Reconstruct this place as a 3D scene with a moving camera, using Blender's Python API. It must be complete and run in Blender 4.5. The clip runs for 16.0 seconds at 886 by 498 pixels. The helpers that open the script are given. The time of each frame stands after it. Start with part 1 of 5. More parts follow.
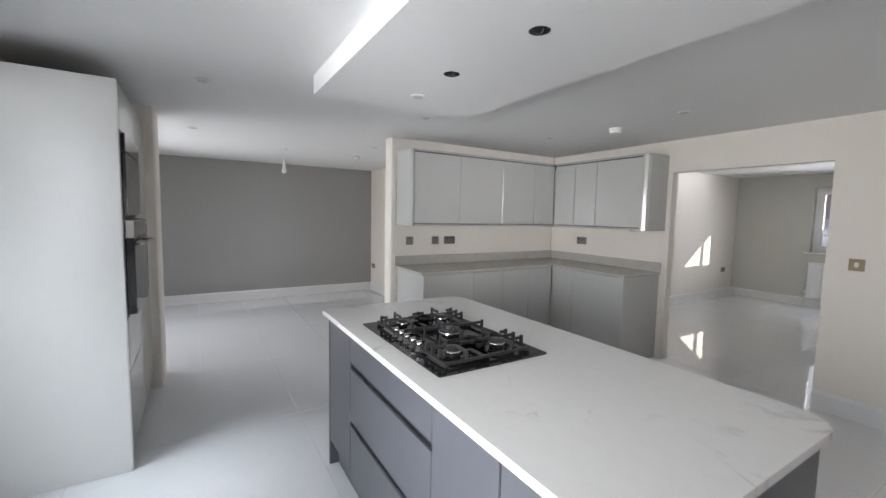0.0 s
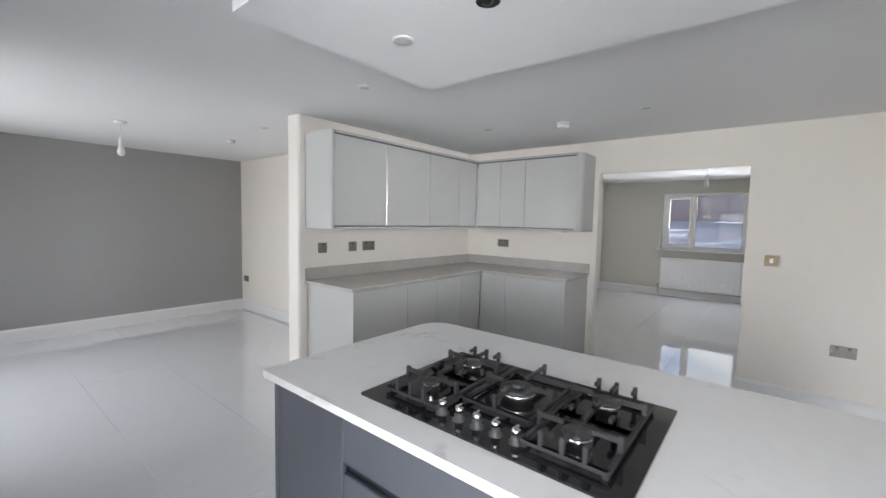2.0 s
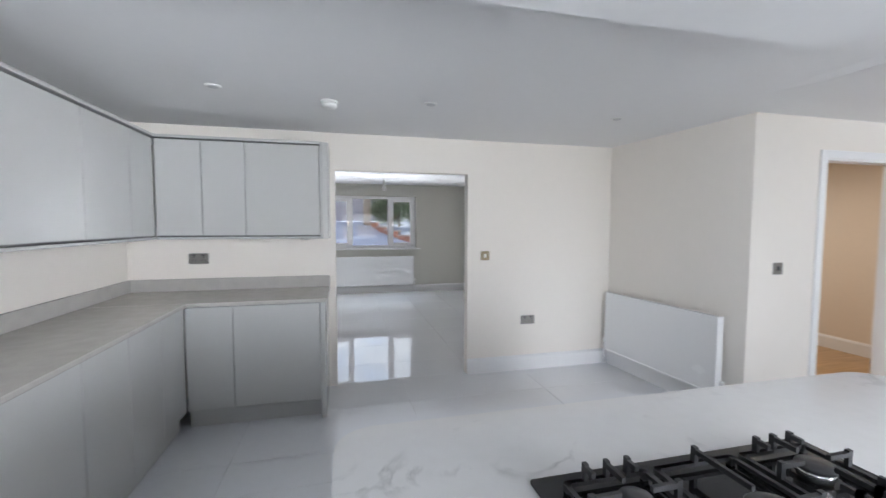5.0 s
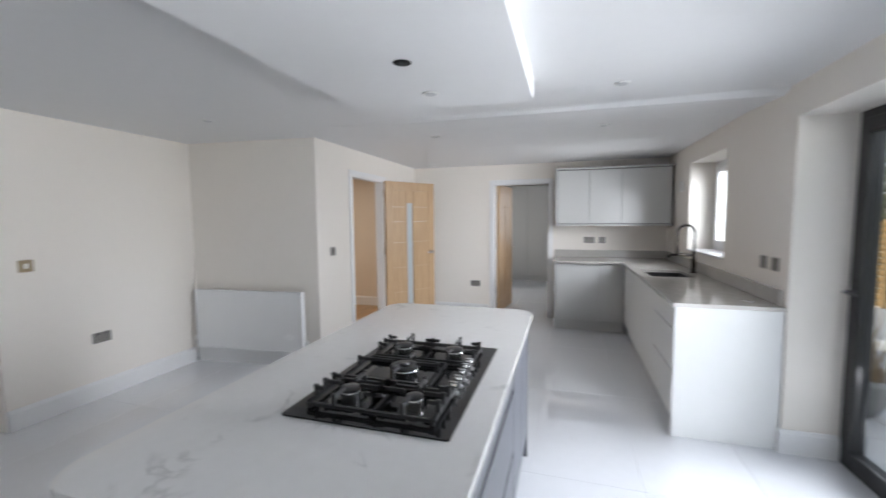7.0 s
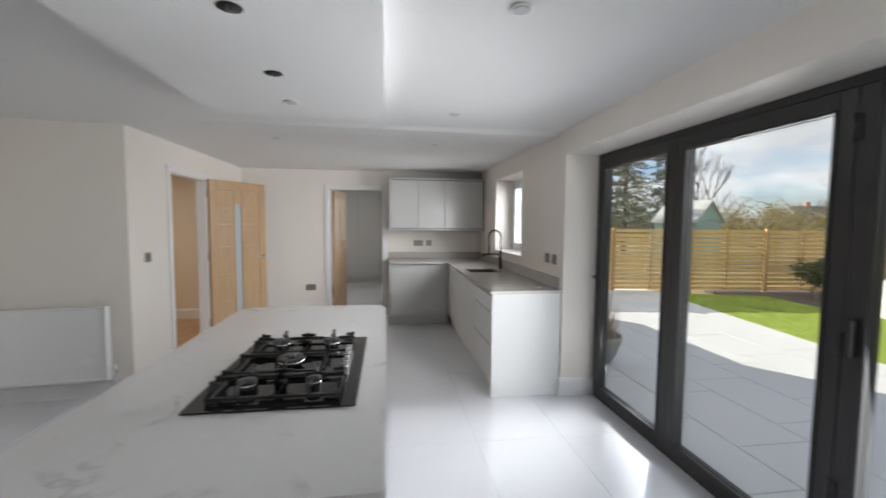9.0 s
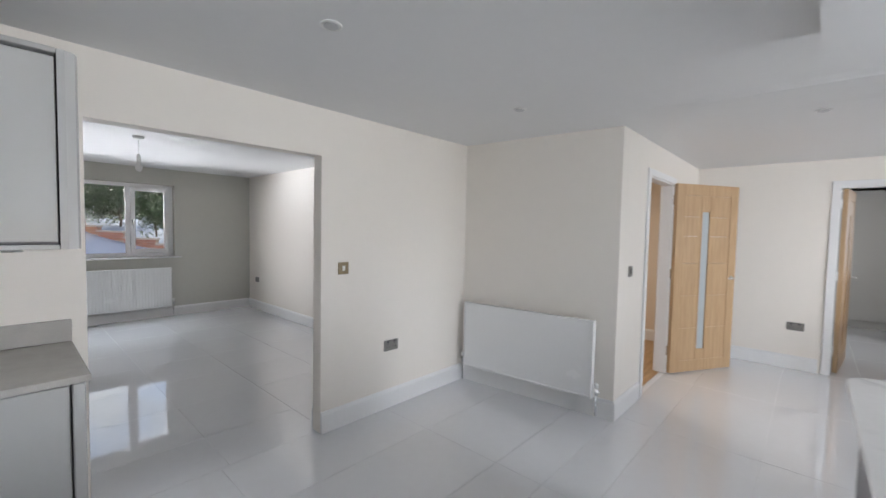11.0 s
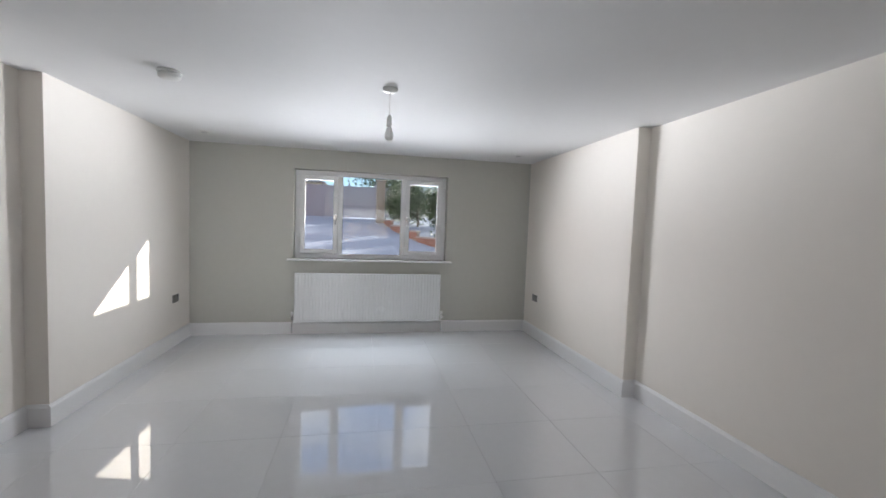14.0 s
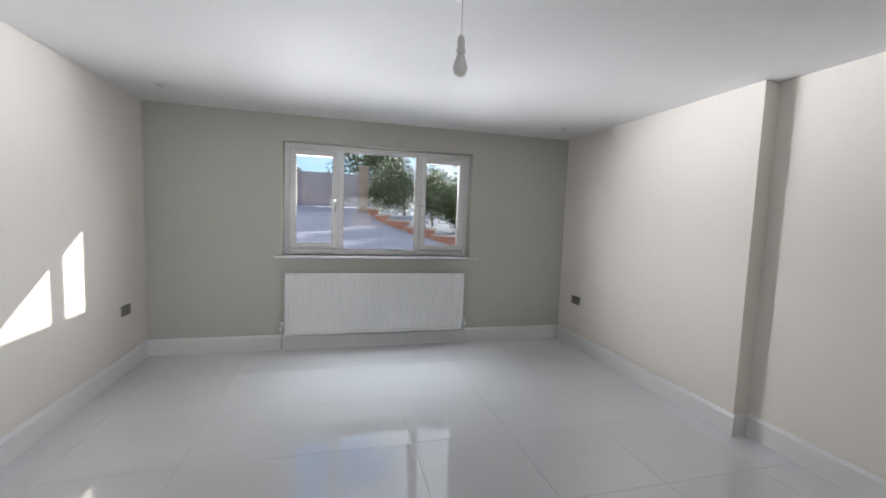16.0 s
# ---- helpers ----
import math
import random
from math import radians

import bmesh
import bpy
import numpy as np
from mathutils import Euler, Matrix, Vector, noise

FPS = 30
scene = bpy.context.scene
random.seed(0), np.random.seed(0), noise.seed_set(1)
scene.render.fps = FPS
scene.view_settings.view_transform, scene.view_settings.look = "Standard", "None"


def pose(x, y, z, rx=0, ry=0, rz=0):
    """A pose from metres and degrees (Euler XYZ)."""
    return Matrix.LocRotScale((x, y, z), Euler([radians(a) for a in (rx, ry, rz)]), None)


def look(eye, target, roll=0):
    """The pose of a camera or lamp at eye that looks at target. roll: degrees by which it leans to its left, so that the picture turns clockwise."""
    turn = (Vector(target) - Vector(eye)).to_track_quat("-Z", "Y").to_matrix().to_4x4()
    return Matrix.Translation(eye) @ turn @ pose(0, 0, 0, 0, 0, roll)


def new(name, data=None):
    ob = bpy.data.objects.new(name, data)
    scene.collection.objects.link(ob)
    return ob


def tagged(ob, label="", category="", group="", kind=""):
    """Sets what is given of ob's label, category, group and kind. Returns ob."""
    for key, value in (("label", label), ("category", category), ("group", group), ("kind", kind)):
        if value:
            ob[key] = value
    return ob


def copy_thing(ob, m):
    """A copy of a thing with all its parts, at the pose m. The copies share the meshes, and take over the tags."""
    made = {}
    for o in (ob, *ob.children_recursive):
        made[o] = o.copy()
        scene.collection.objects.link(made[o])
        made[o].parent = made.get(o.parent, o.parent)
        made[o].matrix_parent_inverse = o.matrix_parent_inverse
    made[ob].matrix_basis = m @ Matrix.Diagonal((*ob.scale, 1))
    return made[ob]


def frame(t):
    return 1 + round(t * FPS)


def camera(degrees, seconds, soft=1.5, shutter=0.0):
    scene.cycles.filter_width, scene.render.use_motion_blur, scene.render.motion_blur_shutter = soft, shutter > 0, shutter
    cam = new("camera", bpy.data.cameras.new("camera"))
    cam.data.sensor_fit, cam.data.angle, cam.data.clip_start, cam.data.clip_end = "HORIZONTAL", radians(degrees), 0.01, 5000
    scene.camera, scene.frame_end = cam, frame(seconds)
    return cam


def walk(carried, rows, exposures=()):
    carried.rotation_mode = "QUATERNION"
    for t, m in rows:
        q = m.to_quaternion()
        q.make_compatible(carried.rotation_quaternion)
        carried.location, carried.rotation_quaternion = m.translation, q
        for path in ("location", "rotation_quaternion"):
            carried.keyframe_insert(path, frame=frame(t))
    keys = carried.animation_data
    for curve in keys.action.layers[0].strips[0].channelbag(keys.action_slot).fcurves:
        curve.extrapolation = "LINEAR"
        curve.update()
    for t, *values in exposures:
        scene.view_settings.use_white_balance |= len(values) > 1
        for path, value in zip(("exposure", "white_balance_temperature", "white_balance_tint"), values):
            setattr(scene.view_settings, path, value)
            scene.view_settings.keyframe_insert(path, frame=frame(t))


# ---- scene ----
cam = camera(95.3, 16.0, soft=1.5, shutter=0.35)
PATH = [
    (0, (3.937, -4.129, 1.462), (2.234, -3.093, 1.293), 1.2),
    (0.5, (3.727, -4.117, 1.445), (2.093, -2.974, 1.285), 1.2),
    (1, (3.488, -4.137, 1.443), (1.956, -2.86, 1.287), 1.3),
    (1.5, (3.223, -4.152, 1.436), (1.823, -2.732, 1.288), 1.2),
    (2, (2.971, -4.201, 1.432), (1.719, -2.648, 1.289), 1.2),
    (2.5, (2.677, -4.275, 1.466), (1.59, -2.603, 1.319), 1.1),
    (3, (2.38, -4.262, 1.459), (1.488, -2.477, 1.322), 0.9),
    (3.2, (2.295, -4.242, 1.463), (1.479, -2.422, 1.328), 0.8),
    (5.3, (1.586, -3.637, 1.462), (2.319, -1.781, 1.339), -0.0),
    (5.5, (1.529, -3.608, 1.486), (2.436, -1.83, 1.349), -0.0),
    (6, (1.427, -3.547, 1.46), (2.746, -2.049, 1.325), -0.1),
    (6.5, (1.261, -3.589, 1.468), (2.93, -2.495, 1.326), -0.3),
    (7, (1.113, -3.719, 1.477), (3.02, -3.136, 1.324), -0.5),
    (7.5, (1.017, -3.844, 1.47), (3.01, -3.819, 1.312), -0.5),
    (8, (0.915, -3.829, 1.487), (2.873, -4.202, 1.323), -0.3),
    (8.5, (0.855, -3.745, 1.495), (2.789, -4.232, 1.341), 0.1),
    (9, (0.818, -3.538, 1.481), (2.794, -3.814, 1.348), 0.5),
    (9.5, (0.819, -3.291, 1.483), (2.794, -2.998, 1.369), 0.8),
    (10, (0.967, -3.056, 1.494), (2.746, -2.152, 1.373), 0.9),
    (10.2, (1.03, -2.972, 1.482), (2.723, -1.914, 1.37), 0.9),
    (12.3, (1.862, -1.496, 1.443), (3.096, 0.075, 1.337), 1.7),
    (12.5, (1.914, -1.355, 1.443), (3.06, 0.28, 1.337), 1.8),
    (13, (2.004, -0.968, 1.447), (2.869, 0.832, 1.336), 1.9),
    (13.5, (2.093, -0.596, 1.451), (2.7, 1.306, 1.334), 2.0),
    (14, (2.11, -0.289, 1.426), (2.498, 1.67, 1.307), 2.1),
    (14.5, (2.086, -0.048, 1.419), (2.323, 1.934, 1.296), 2.2),
    (15, (2.015, 0.192, 1.406), (2.174, 2.182, 1.278), 2.3),
    (15.5, (1.916, 0.458, 1.387), (2.133, 2.441, 1.244), 2.3),
    (16, (1.774, 0.754, 1.385), (2.285, 2.681, 1.221), 2.1),
]
EXPOSURE = [(0.0, 1.2, 6600, 10), (1.5, 1.35, 6500, 10), (3.0, 1.5, 6400, 10), (5.5, 1.65, 6100, 10), (6.5, 1.45, 6050, 10), (7.0, 1.35, 6250, 10), (8.5, 1.05, 6550, 10), (9.5, 1.2, 6650, 10),
            (10.0, 1.35, 6500, 10), (12.5, 1.45, 6300, 10), (14.0, 1.45, 6350, 10), (16.0, 1.35, 6450, 10)]
walk(cam, [(t, look(eye, target, roll)) for t, eye, target, roll in PATH], EXPOSURE)

# ---- world, sun, lamps ----
SUN_DIR = Vector((1.0, 0.79, 0.55)).normalized()
world = bpy.data.worlds.new("world")
scene.world = world
world.use_nodes = True
wn, wl = world.node_tree.nodes, world.node_tree.links
wn.clear()
w_out, w_bg, w_sky = wn.new("ShaderNodeOutputWorld"), wn.new("ShaderNodeBackground"), wn.new("ShaderNodeTexSky")
w_sky.sky_type, w_sky.sun_disc = "NISHITA", False
w_sky.sun_elevation = math.asin(SUN_DIR.z)
w_sky.sun_rotation = math.atan2(SUN_DIR.x, SUN_DIR.y)
w_tc, w_map, w_noise, w_ramp, w_mix = (wn.new("ShaderNodeTexCoord"), wn.new("ShaderNodeMapping"), wn.new("ShaderNodeTexNoise"),
                                       wn.new("ShaderNodeValToRGB"), wn.new("ShaderNodeMix"))
w_map.inputs["Scale"].default_value = (1.0, 1.0, 2.6)
w_noise.inputs["Scale"].default_value, w_noise.inputs["Detail"].default_value = 2.6, 7.0
w_noise.inputs["Roughness"].default_value = 0.58
w_ramp.color_ramp.elements[0].position, w_ramp.color_ramp.elements[1].position = 0.38, 0.54
w_mix.data_type = "RGBA"
w_shade, w_tone = wn.new("ShaderNodeTexNoise"), wn.new("ShaderNodeValToRGB")
w_shade.inputs["Scale"].default_value, w_shade.inputs["Detail"].default_value = 4.5, 6.0
w_tone.color_ramp.elements[0].position, w_tone.color_ramp.elements[1].position = 0.35, 0.65
w_tone.color_ramp.elements[0].color, w_tone.color_ramp.elements[1].color = (2.3, 2.36, 2.5, 1), (3.4, 3.47, 3.6, 1)
wl.new(w_map.outputs["Vector"], w_shade.inputs["Vector"])
wl.new(w_shade.outputs["Fac"], w_tone.inputs["Fac"])
wl.new(w_tone.outputs["Color"], w_mix.inputs["B"])
wl.new(w_tc.outputs["Generated"], w_map.inputs["Vector"])
wl.new(w_map.outputs["Vector"], w_noise.inputs["Vector"])
wl.new(w_noise.outputs["Fac"], w_ramp.inputs["Fac"])
wl.new(w_ramp.outputs["Color"], w_mix.inputs["Factor"])
w_blue = wn.new("ShaderNodeVectorMath")
w_blue.operation = "MULTIPLY"
w_blue.inputs[1].default_value = (0.32, 0.41, 0.55)
wl.new(w_sky.outputs["Color"], w_blue.inputs[0])
wl.new(w_blue.outputs["Vector"], w_mix.inputs["A"])
wl.new(w_mix.outputs["Result"], w_bg.inputs["Color"])
wl.new(w_bg.outputs["Background"], w_out.inputs["Surface"])
w_bg.inputs["Strength"].default_value = 0.15

sun = new("sun", bpy.data.lights.new("sun", "SUN"))
sun.data.energy, sun.data.angle, sun.data.color = 5.0, radians(0.3), (1.0, 0.93, 0.82)
sun.matrix_world = look(SUN_DIR * 30, (0, 0, 0))


def window_lamp(eye, target, sx, sy, watts, spread=180, color=(0.94, 0.955, 1.0)):
    """An area lamp set in a window's opening to stand in for its daylight."""
    lamp = new("window_fill", bpy.data.lights.new("window_fill", "AREA"))
    lamp.data.shape, lamp.data.size, lamp.data.size_y = "RECTANGLE", sx, sy
    lamp.data.energy, lamp.data.color, lamp.data.spread = watts, color, radians(spread)
    lamp.matrix_world = look(eye, target)
    return lamp


window_lamp((-1.85, -5.30, 1.1), (-1.30, -4.2, 1.02), 2.2, 1.8, 15, 140)           # living-room glazing
window_lamp((5.66, -5.24, 1.58), (6.05, -4.24, 1.35), 0.9, 0.8, 7, 96)           # kitchen window
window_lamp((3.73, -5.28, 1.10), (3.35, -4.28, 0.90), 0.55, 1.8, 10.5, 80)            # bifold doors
# Added lamp in the bifold opening, turned east to brighten reveal and sink run.
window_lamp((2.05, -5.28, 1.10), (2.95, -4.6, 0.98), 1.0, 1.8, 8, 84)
# Narrow lamps added in the bifold opening, aimed at corner units and tall panel.
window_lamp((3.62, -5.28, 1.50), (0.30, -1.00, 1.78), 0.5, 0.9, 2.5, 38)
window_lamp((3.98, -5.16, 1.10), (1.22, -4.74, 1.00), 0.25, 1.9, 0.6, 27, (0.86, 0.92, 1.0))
# Lamps added in both openings and tilted up to brighten the ceilings.
for side in (-0.9, 0.0, 0.9):
    window_lamp((2.65, -5.28, 1.74), (2.65 + side, -4.28, 2.00 + 0.1 * abs(side)), 2.6, 0.40, 0.65, 38)
    window_lamp((2.22, 5.03, 1.62), (2.22 + side, 4.03, 1.86 + 0.1 * abs(side)), 1.8, 0.70, 2.25, 34)      # front window
# Lamps added at the front window, aimed at the room's side walls.
for side, watts in ((-1.0, 2.0), (1.0, 2.0)):
    window_lamp((2.22 - side * 0.6, 4.955, 1.50), (2.22 + side * 0.25, 4.32, 1.42), 0.16, 1.0, watts, 62)
# Two added lamps tilted down to brighten the floor by the openings.
window_lamp((2.22, 5.0, 1.92), (2.22, 4.6, 1.06), 1.8, 0.22, 1.7, 52, (0.86, 0.93, 1.0))
window_lamp((1.75, -5.28, 1.93), (1.60, -4.80, 1.03), 0.8, 0.22, 1.2, 40, (0.84, 0.92, 1.0))
# Added lamp in an unseen window, to light the utility room.
window_lamp((9.0, -3.66, 1.5), (9.0, 0, 1.0), 1.2, 1.0, 4)                         # utility window
# Unseen lamp, added to light the hall warmly.
hall_lamp = new("hall_fill_lamp", bpy.data.lights.new("hall_fill_lamp", "AREA"))
hall_lamp.data.shape, hall_lamp.data.size, hall_lamp.data.energy, hall_lamp.data.color = "DISK", 0.3, 6, (1.0, 0.88, 0.76)
hall_lamp.matrix_world = look((5.9, -0.2, 2.2), (5.9, -0.2, 0))


# ---- materials ----
def mat(name, color, rough=0.5, metal=0.0, var=0.06, scale=6.0, bump=0.0, bump_scale=60.0, coat=0.0, ior=1.5, rvar=0.05, island=0.0, objrand=0.0, stretch=(1, 1, 1)):
    m = bpy.data.materials.new(name)
    m.use_nodes = True
    n, l = m.node_tree.nodes, m.node_tree.links
    b = n["Principled BSDF"]
    b.inputs["Metallic"].default_value, b.inputs["IOR"].default_value, b.inputs["Coat Weight"].default_value = metal, ior, coat
    b.inputs["Coat Roughness"].default_value = 0.06
    tc, mp = n.new("ShaderNodeTexCoord"), n.new("ShaderNodeMapping")
    mp.inputs["Scale"].default_value = stretch
    l.new(tc.outputs["Object"], mp.inputs["Vector"])
    big, fine = n.new("ShaderNodeTexNoise"), n.new("ShaderNodeTexNoise")
    big.inputs["Scale"].default_value, big.inputs["Detail"].default_value = scale * 0.3, 4
    fine.inputs["Scale"].default_value, fine.inputs["Detail"].default_value = scale * 8, 5
    l.new(mp.outputs["Vector"], big.inputs["Vector"])
    l.new(mp.outputs["Vector"], fine.inputs["Vector"])
    add = n.new("ShaderNodeMath")
    add.operation = "ADD"
    l.new(big.outputs["Fac"], add.inputs[0])
    l.new(fine.outputs["Fac"], add.inputs[1])
    last = add.outputs[0]
    span = 2.0
    if island or objrand:
        src = n.new("ShaderNodeNewGeometry") if island else n.new("ShaderNodeObjectInfo")
        mul, add2 = n.new("ShaderNodeMath"), n.new("ShaderNodeMath")
        mul.operation, add2.operation = "MULTIPLY", "ADD"
        mul.inputs[1].default_value = island or objrand
        l.new(src.outputs["Random Per Island" if island else "Random"], mul.inputs[0])
        l.new(mul.outputs[0], add2.inputs[0])
        l.new(last, add2.inputs[1])
        last, span = add2.outputs[0], 2.0 + (island or objrand)
    rng = n.new("ShaderNodeMapRange")
    rng.inputs["From Min"].default_value, rng.inputs["From Max"].default_value = 0.3 * span, 0.7 * span
    rng.inputs["To Min"].default_value, rng.inputs["To Max"].default_value = 1 - var, 1 + var
    l.new(last, rng.inputs["Value"])
    vm = n.new("ShaderNodeVectorMath")
    vm.operation = "SCALE"
    vm.inputs[0].default_value = color
    l.new(rng.outputs["Result"], vm.inputs["Scale"])
    l.new(vm.outputs["Vector"], b.inputs["Base Color"])
    rr = n.new("ShaderNodeMapRange")
    rr.inputs["To Min"].default_value, rr.inputs["To Max"].default_value = max(0.01, rough - rvar), min(1, rough + rvar)
    l.new(big.outputs["Fac"], rr.inputs["Value"])
    l.new(rr.outputs["Result"], b.inputs["Roughness"])
    if bump:
        bn, bp = n.new("ShaderNodeTexNoise"), n.new("ShaderNodeBump")
        bn.inputs["Scale"].default_value, bn.inputs["Detail"].default_value = bump_scale, 3
        l.new(mp.outputs["Vector"], bn.inputs["Vector"])
        bp.inputs["Strength"].default_value, bp.inputs["Distance"].default_value = bump, 0.002
        l.new(bn.outputs["Fac"], bp.inputs["Height"])
        l.new(bp.outputs["Normal"], b.inputs["Normal"])
    return m


def wood(name, dark, light, rough=0.4, axis="Z", scale=5.0):
    m = mat(name, light, rough, bump=0.05, bump_scale=200)
    n, l = m.node_tree.nodes, m.node_tree.links
    b = n["Principled BSDF"]
    tc, mp, nz, rp = n.new("ShaderNodeTexCoord"), n.new("ShaderNodeMapping"), n.new("ShaderNodeTexNoise"), n.new("ShaderNodeValToRGB")
    mp.inputs["Scale"].default_value = {"Z": (9, 9, 0.7), "X": (0.7, 9, 9), "Y": (9, 0.7, 9)}[axis]
    nz.inputs["Scale"].default_value, nz.inputs["Detail"].default_value, nz.inputs["Distortion"].default_value = scale, 8, 0.6
    rp.color_ramp.elements[0].position, rp.color_ramp.elements[1].position = 0.32, 0.68
    rp.color_ramp.elements[0].color, rp.color_ramp.elements[1].color = (*dark, 1), (*light, 1)
    l.new(tc.outputs["Object"], mp.inputs["Vector"])
    l.new(mp.outputs["Vector"], nz.inputs["Vector"])
    l.new(nz.outputs["Fac"], rp.inputs["Fac"])
    l.new(rp.outputs["Color"], b.inputs["Base Color"])
    return m


def veined(name, color, vein, rough, amount=0.5, scale=1.6, width=0.03):
    """White quartz: a near-white ground with broken grey veins and faint clouds."""
    m = mat(name, color, rough, var=0.03, scale=3, rvar=0.02)
    n, l = m.node_tree.nodes, m.node_tree.links
    b = n["Principled BSDF"]
    src = b.inputs["Base Color"].links[0].from_socket
    tc, nz, mk, r1, r2, mu, mx = (n.new("ShaderNodeTexCoord"), n.new("ShaderNodeTexNoise"), n.new("ShaderNodeTexNoise"),
                                      n.new("ShaderNodeMapRange"), n.new("ShaderNodeMapRange"), n.new("ShaderNodeMath"), n.new("ShaderNodeMix"))
    nz.inputs["Scale"].default_value, nz.inputs["Detail"].default_value, nz.inputs["Distortion"].default_value = scale, 9, 1.2
    mk.inputs["Scale"].default_value, mk.inputs["Detail"].default_value = scale * 2.2, 3
    l.new(tc.outputs["Object"], nz.inputs["Vector"])
    l.new(tc.outputs["Object"], mk.inputs["Vector"])
    sub, a2 = n.new("ShaderNodeMath"), n.new("ShaderNodeMath")
    sub.operation, a2.operation = "SUBTRACT", "ABSOLUTE"
    sub.inputs[1].default_value = 0.5
    l.new(nz.outputs["Fac"], sub.inputs[0])
    l.new(sub.outputs[0], a2.inputs[0])
    r1.inputs["From Min"].default_value, r1.inputs["From Max"].default_value = width, 0.0
    l.new(a2.outputs[0], r1.inputs["Value"])
    r2.inputs["From Min"].default_value, r2.inputs["From Max"].default_value = 0.53, 0.70
    l.new(mk.outputs["Fac"], r2.inputs["Value"])
    mu.operation = "MULTIPLY"
    l.new(r1.outputs["Result"], mu.inputs[0])
    l.new(r2.outputs["Result"], mu.inputs[1])
    m3 = n.new("ShaderNodeMath")
    m3.operation = "MULTIPLY"
    m3.inputs[1].default_value = amount
    l.new(mu.outputs[0], m3.inputs[0])
    mx.data_type = "RGBA"
    mx.inputs["B"].default_value = (*vein, 1)
    l.new(m3.outputs[0], mx.inputs["Factor"])
    l.new(src, mx.inputs["A"])
    l.new(mx.outputs["Result"], b.inputs["Base Color"])
    return m


def glass(name, color=(0.97, 0.985, 0.98), rough=0.0):
    """Clear pane: lets the view through and mirrors by its angle."""
    m = bpy.data.materials.new(name)
    m.use_nodes = True
    n, l = m.node_tree.nodes, m.node_tree.links
    n.clear()
    out, tr, gl, fr, mx = (n.new("ShaderNodeOutputMaterial"), n.new("ShaderNodeBsdfTransparent"), n.new("ShaderNodeBsdfGlossy"),
                           n.new("ShaderNodeLayerWeight"), n.new("ShaderNodeMixShader"))
    pw, ml = n.new("ShaderNodeMath"), n.new("ShaderNodeMath")
    pw.operation, ml.operation = "POWER", "MULTIPLY_ADD"
    pw.inputs[1].default_value = 5.0
    ml.inputs[1].default_value, ml.inputs[2].default_value = 0.92, 0.035
    tr.inputs["Color"].default_value = (*color, 1)
    gl.inputs["Roughness"].default_value = rough
    fr.inputs["Blend"].default_value = 0.5
    l.new(fr.outputs["Facing"], pw.inputs[0])
    l.new(pw.outputs[0], ml.inputs[0])
    l.new(ml.outputs[0], mx.inputs["Fac"])
    l.new(tr.outputs["BSDF"], mx.inputs[1])
    l.new(gl.outputs["BSDF"], mx.inputs[2])
    l.new(mx.outputs["Shader"], out.inputs["Surface"])
    return m


M_WALL = mat("wall_paint_warm_white", (0.82, 0.777, 0.718), 0.7, var=0.012, scale=2, bump=0.08, bump_scale=90)
M_CEIL = mat("ceiling_paint_white", (0.80, 0.80, 0.80), 0.75, var=0.012, scale=2, bump=0.06, bump_scale=80)
M_GREY = mat("wall_paint_grey", (0.555, 0.55, 0.50), 0.55, var=0.02, scale=2, bump=0.08, bump_scale=90)
M_GREYL = mat("wall_paint_cool_grey", (0.345, 0.345, 0.34), 0.55, var=0.02, scale=2, bump=0.08, bump_scale=90)
M_TRIM = mat("trim_satin_white", (0.80, 0.80, 0.80), 0.35, var=0.015, scale=4)
M_TILE = mat("porcelain_tile_polished", (0.74, 0.755, 0.785), 0.03, var=0.025, scale=2.0, rvar=0.012, objrand=0.2, ior=1.7, coat=0.9)
M_TILE.node_tree.nodes["Principled BSDF"].inputs["Coat Roughness"].default_value = 0.015
M_GROUT = mat("grout_grey", (0.64, 0.65, 0.67), 0.8, var=0.08, scale=20)
M_UNIT = mat("unit_gloss_grey", (0.49, 0.492, 0.48), 0.15, var=0.01, scale=2, rvar=0.03)
# Carcass darkened so its colour carries the shade in gaps between doors.
M_UNITIN = mat("unit_carcass_shaded", (0.14, 0.14, 0.138), 0.4, var=0.02, scale=4)
# Paler than unit grey: partly daylight on the tall side panel, put into colour.
M_PANEL = mat("end_panel_gloss_grey_lifted", (0.70, 0.705, 0.70), 0.30, var=0.015, scale=2, rvar=0.03)
M_GRAPH = mat("island_graphite_satin", (0.072, 0.076, 0.090), 0.38, var=0.03, scale=3, rvar=0.04)
M_RAILG = mat("grip_rail_grey", (0.44, 0.44, 0.43), 0.35, var=0.02, scale=4)
# Near-black island carcass: shade of the gaps round its fronts, put into colour.
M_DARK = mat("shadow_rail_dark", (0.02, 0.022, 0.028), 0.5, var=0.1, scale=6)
M_QUARTZ = veined("quartz_white_veined", (0.69, 0.685, 0.675), (0.33, 0.33, 0.335), 0.14, 0.6, 2.6, 0.026)
M_STONE = mat("worktop_speckled_grey", (0.46, 0.44, 0.41), 0.14, var=0.10, scale=40, rvar=0.03)
M_BGLASS = mat("hob_black_glass", (0.012, 0.012, 0.013), 0.05, var=0.05, scale=4, rvar=0.01)
M_IRON = mat("cast_iron_black", (0.025, 0.025, 0.026), 0.48, var=0.15, scale=30, bump=0.3, bump_scale=300)
M_CAP = mat("burner_cap_enamel", (0.035, 0.035, 0.037), 0.35, var=0.1, scale=20)
M_ALU = mat("burner_aluminium", (0.75, 0.75, 0.74), 0.22, 1.0, var=0.05, scale=20)
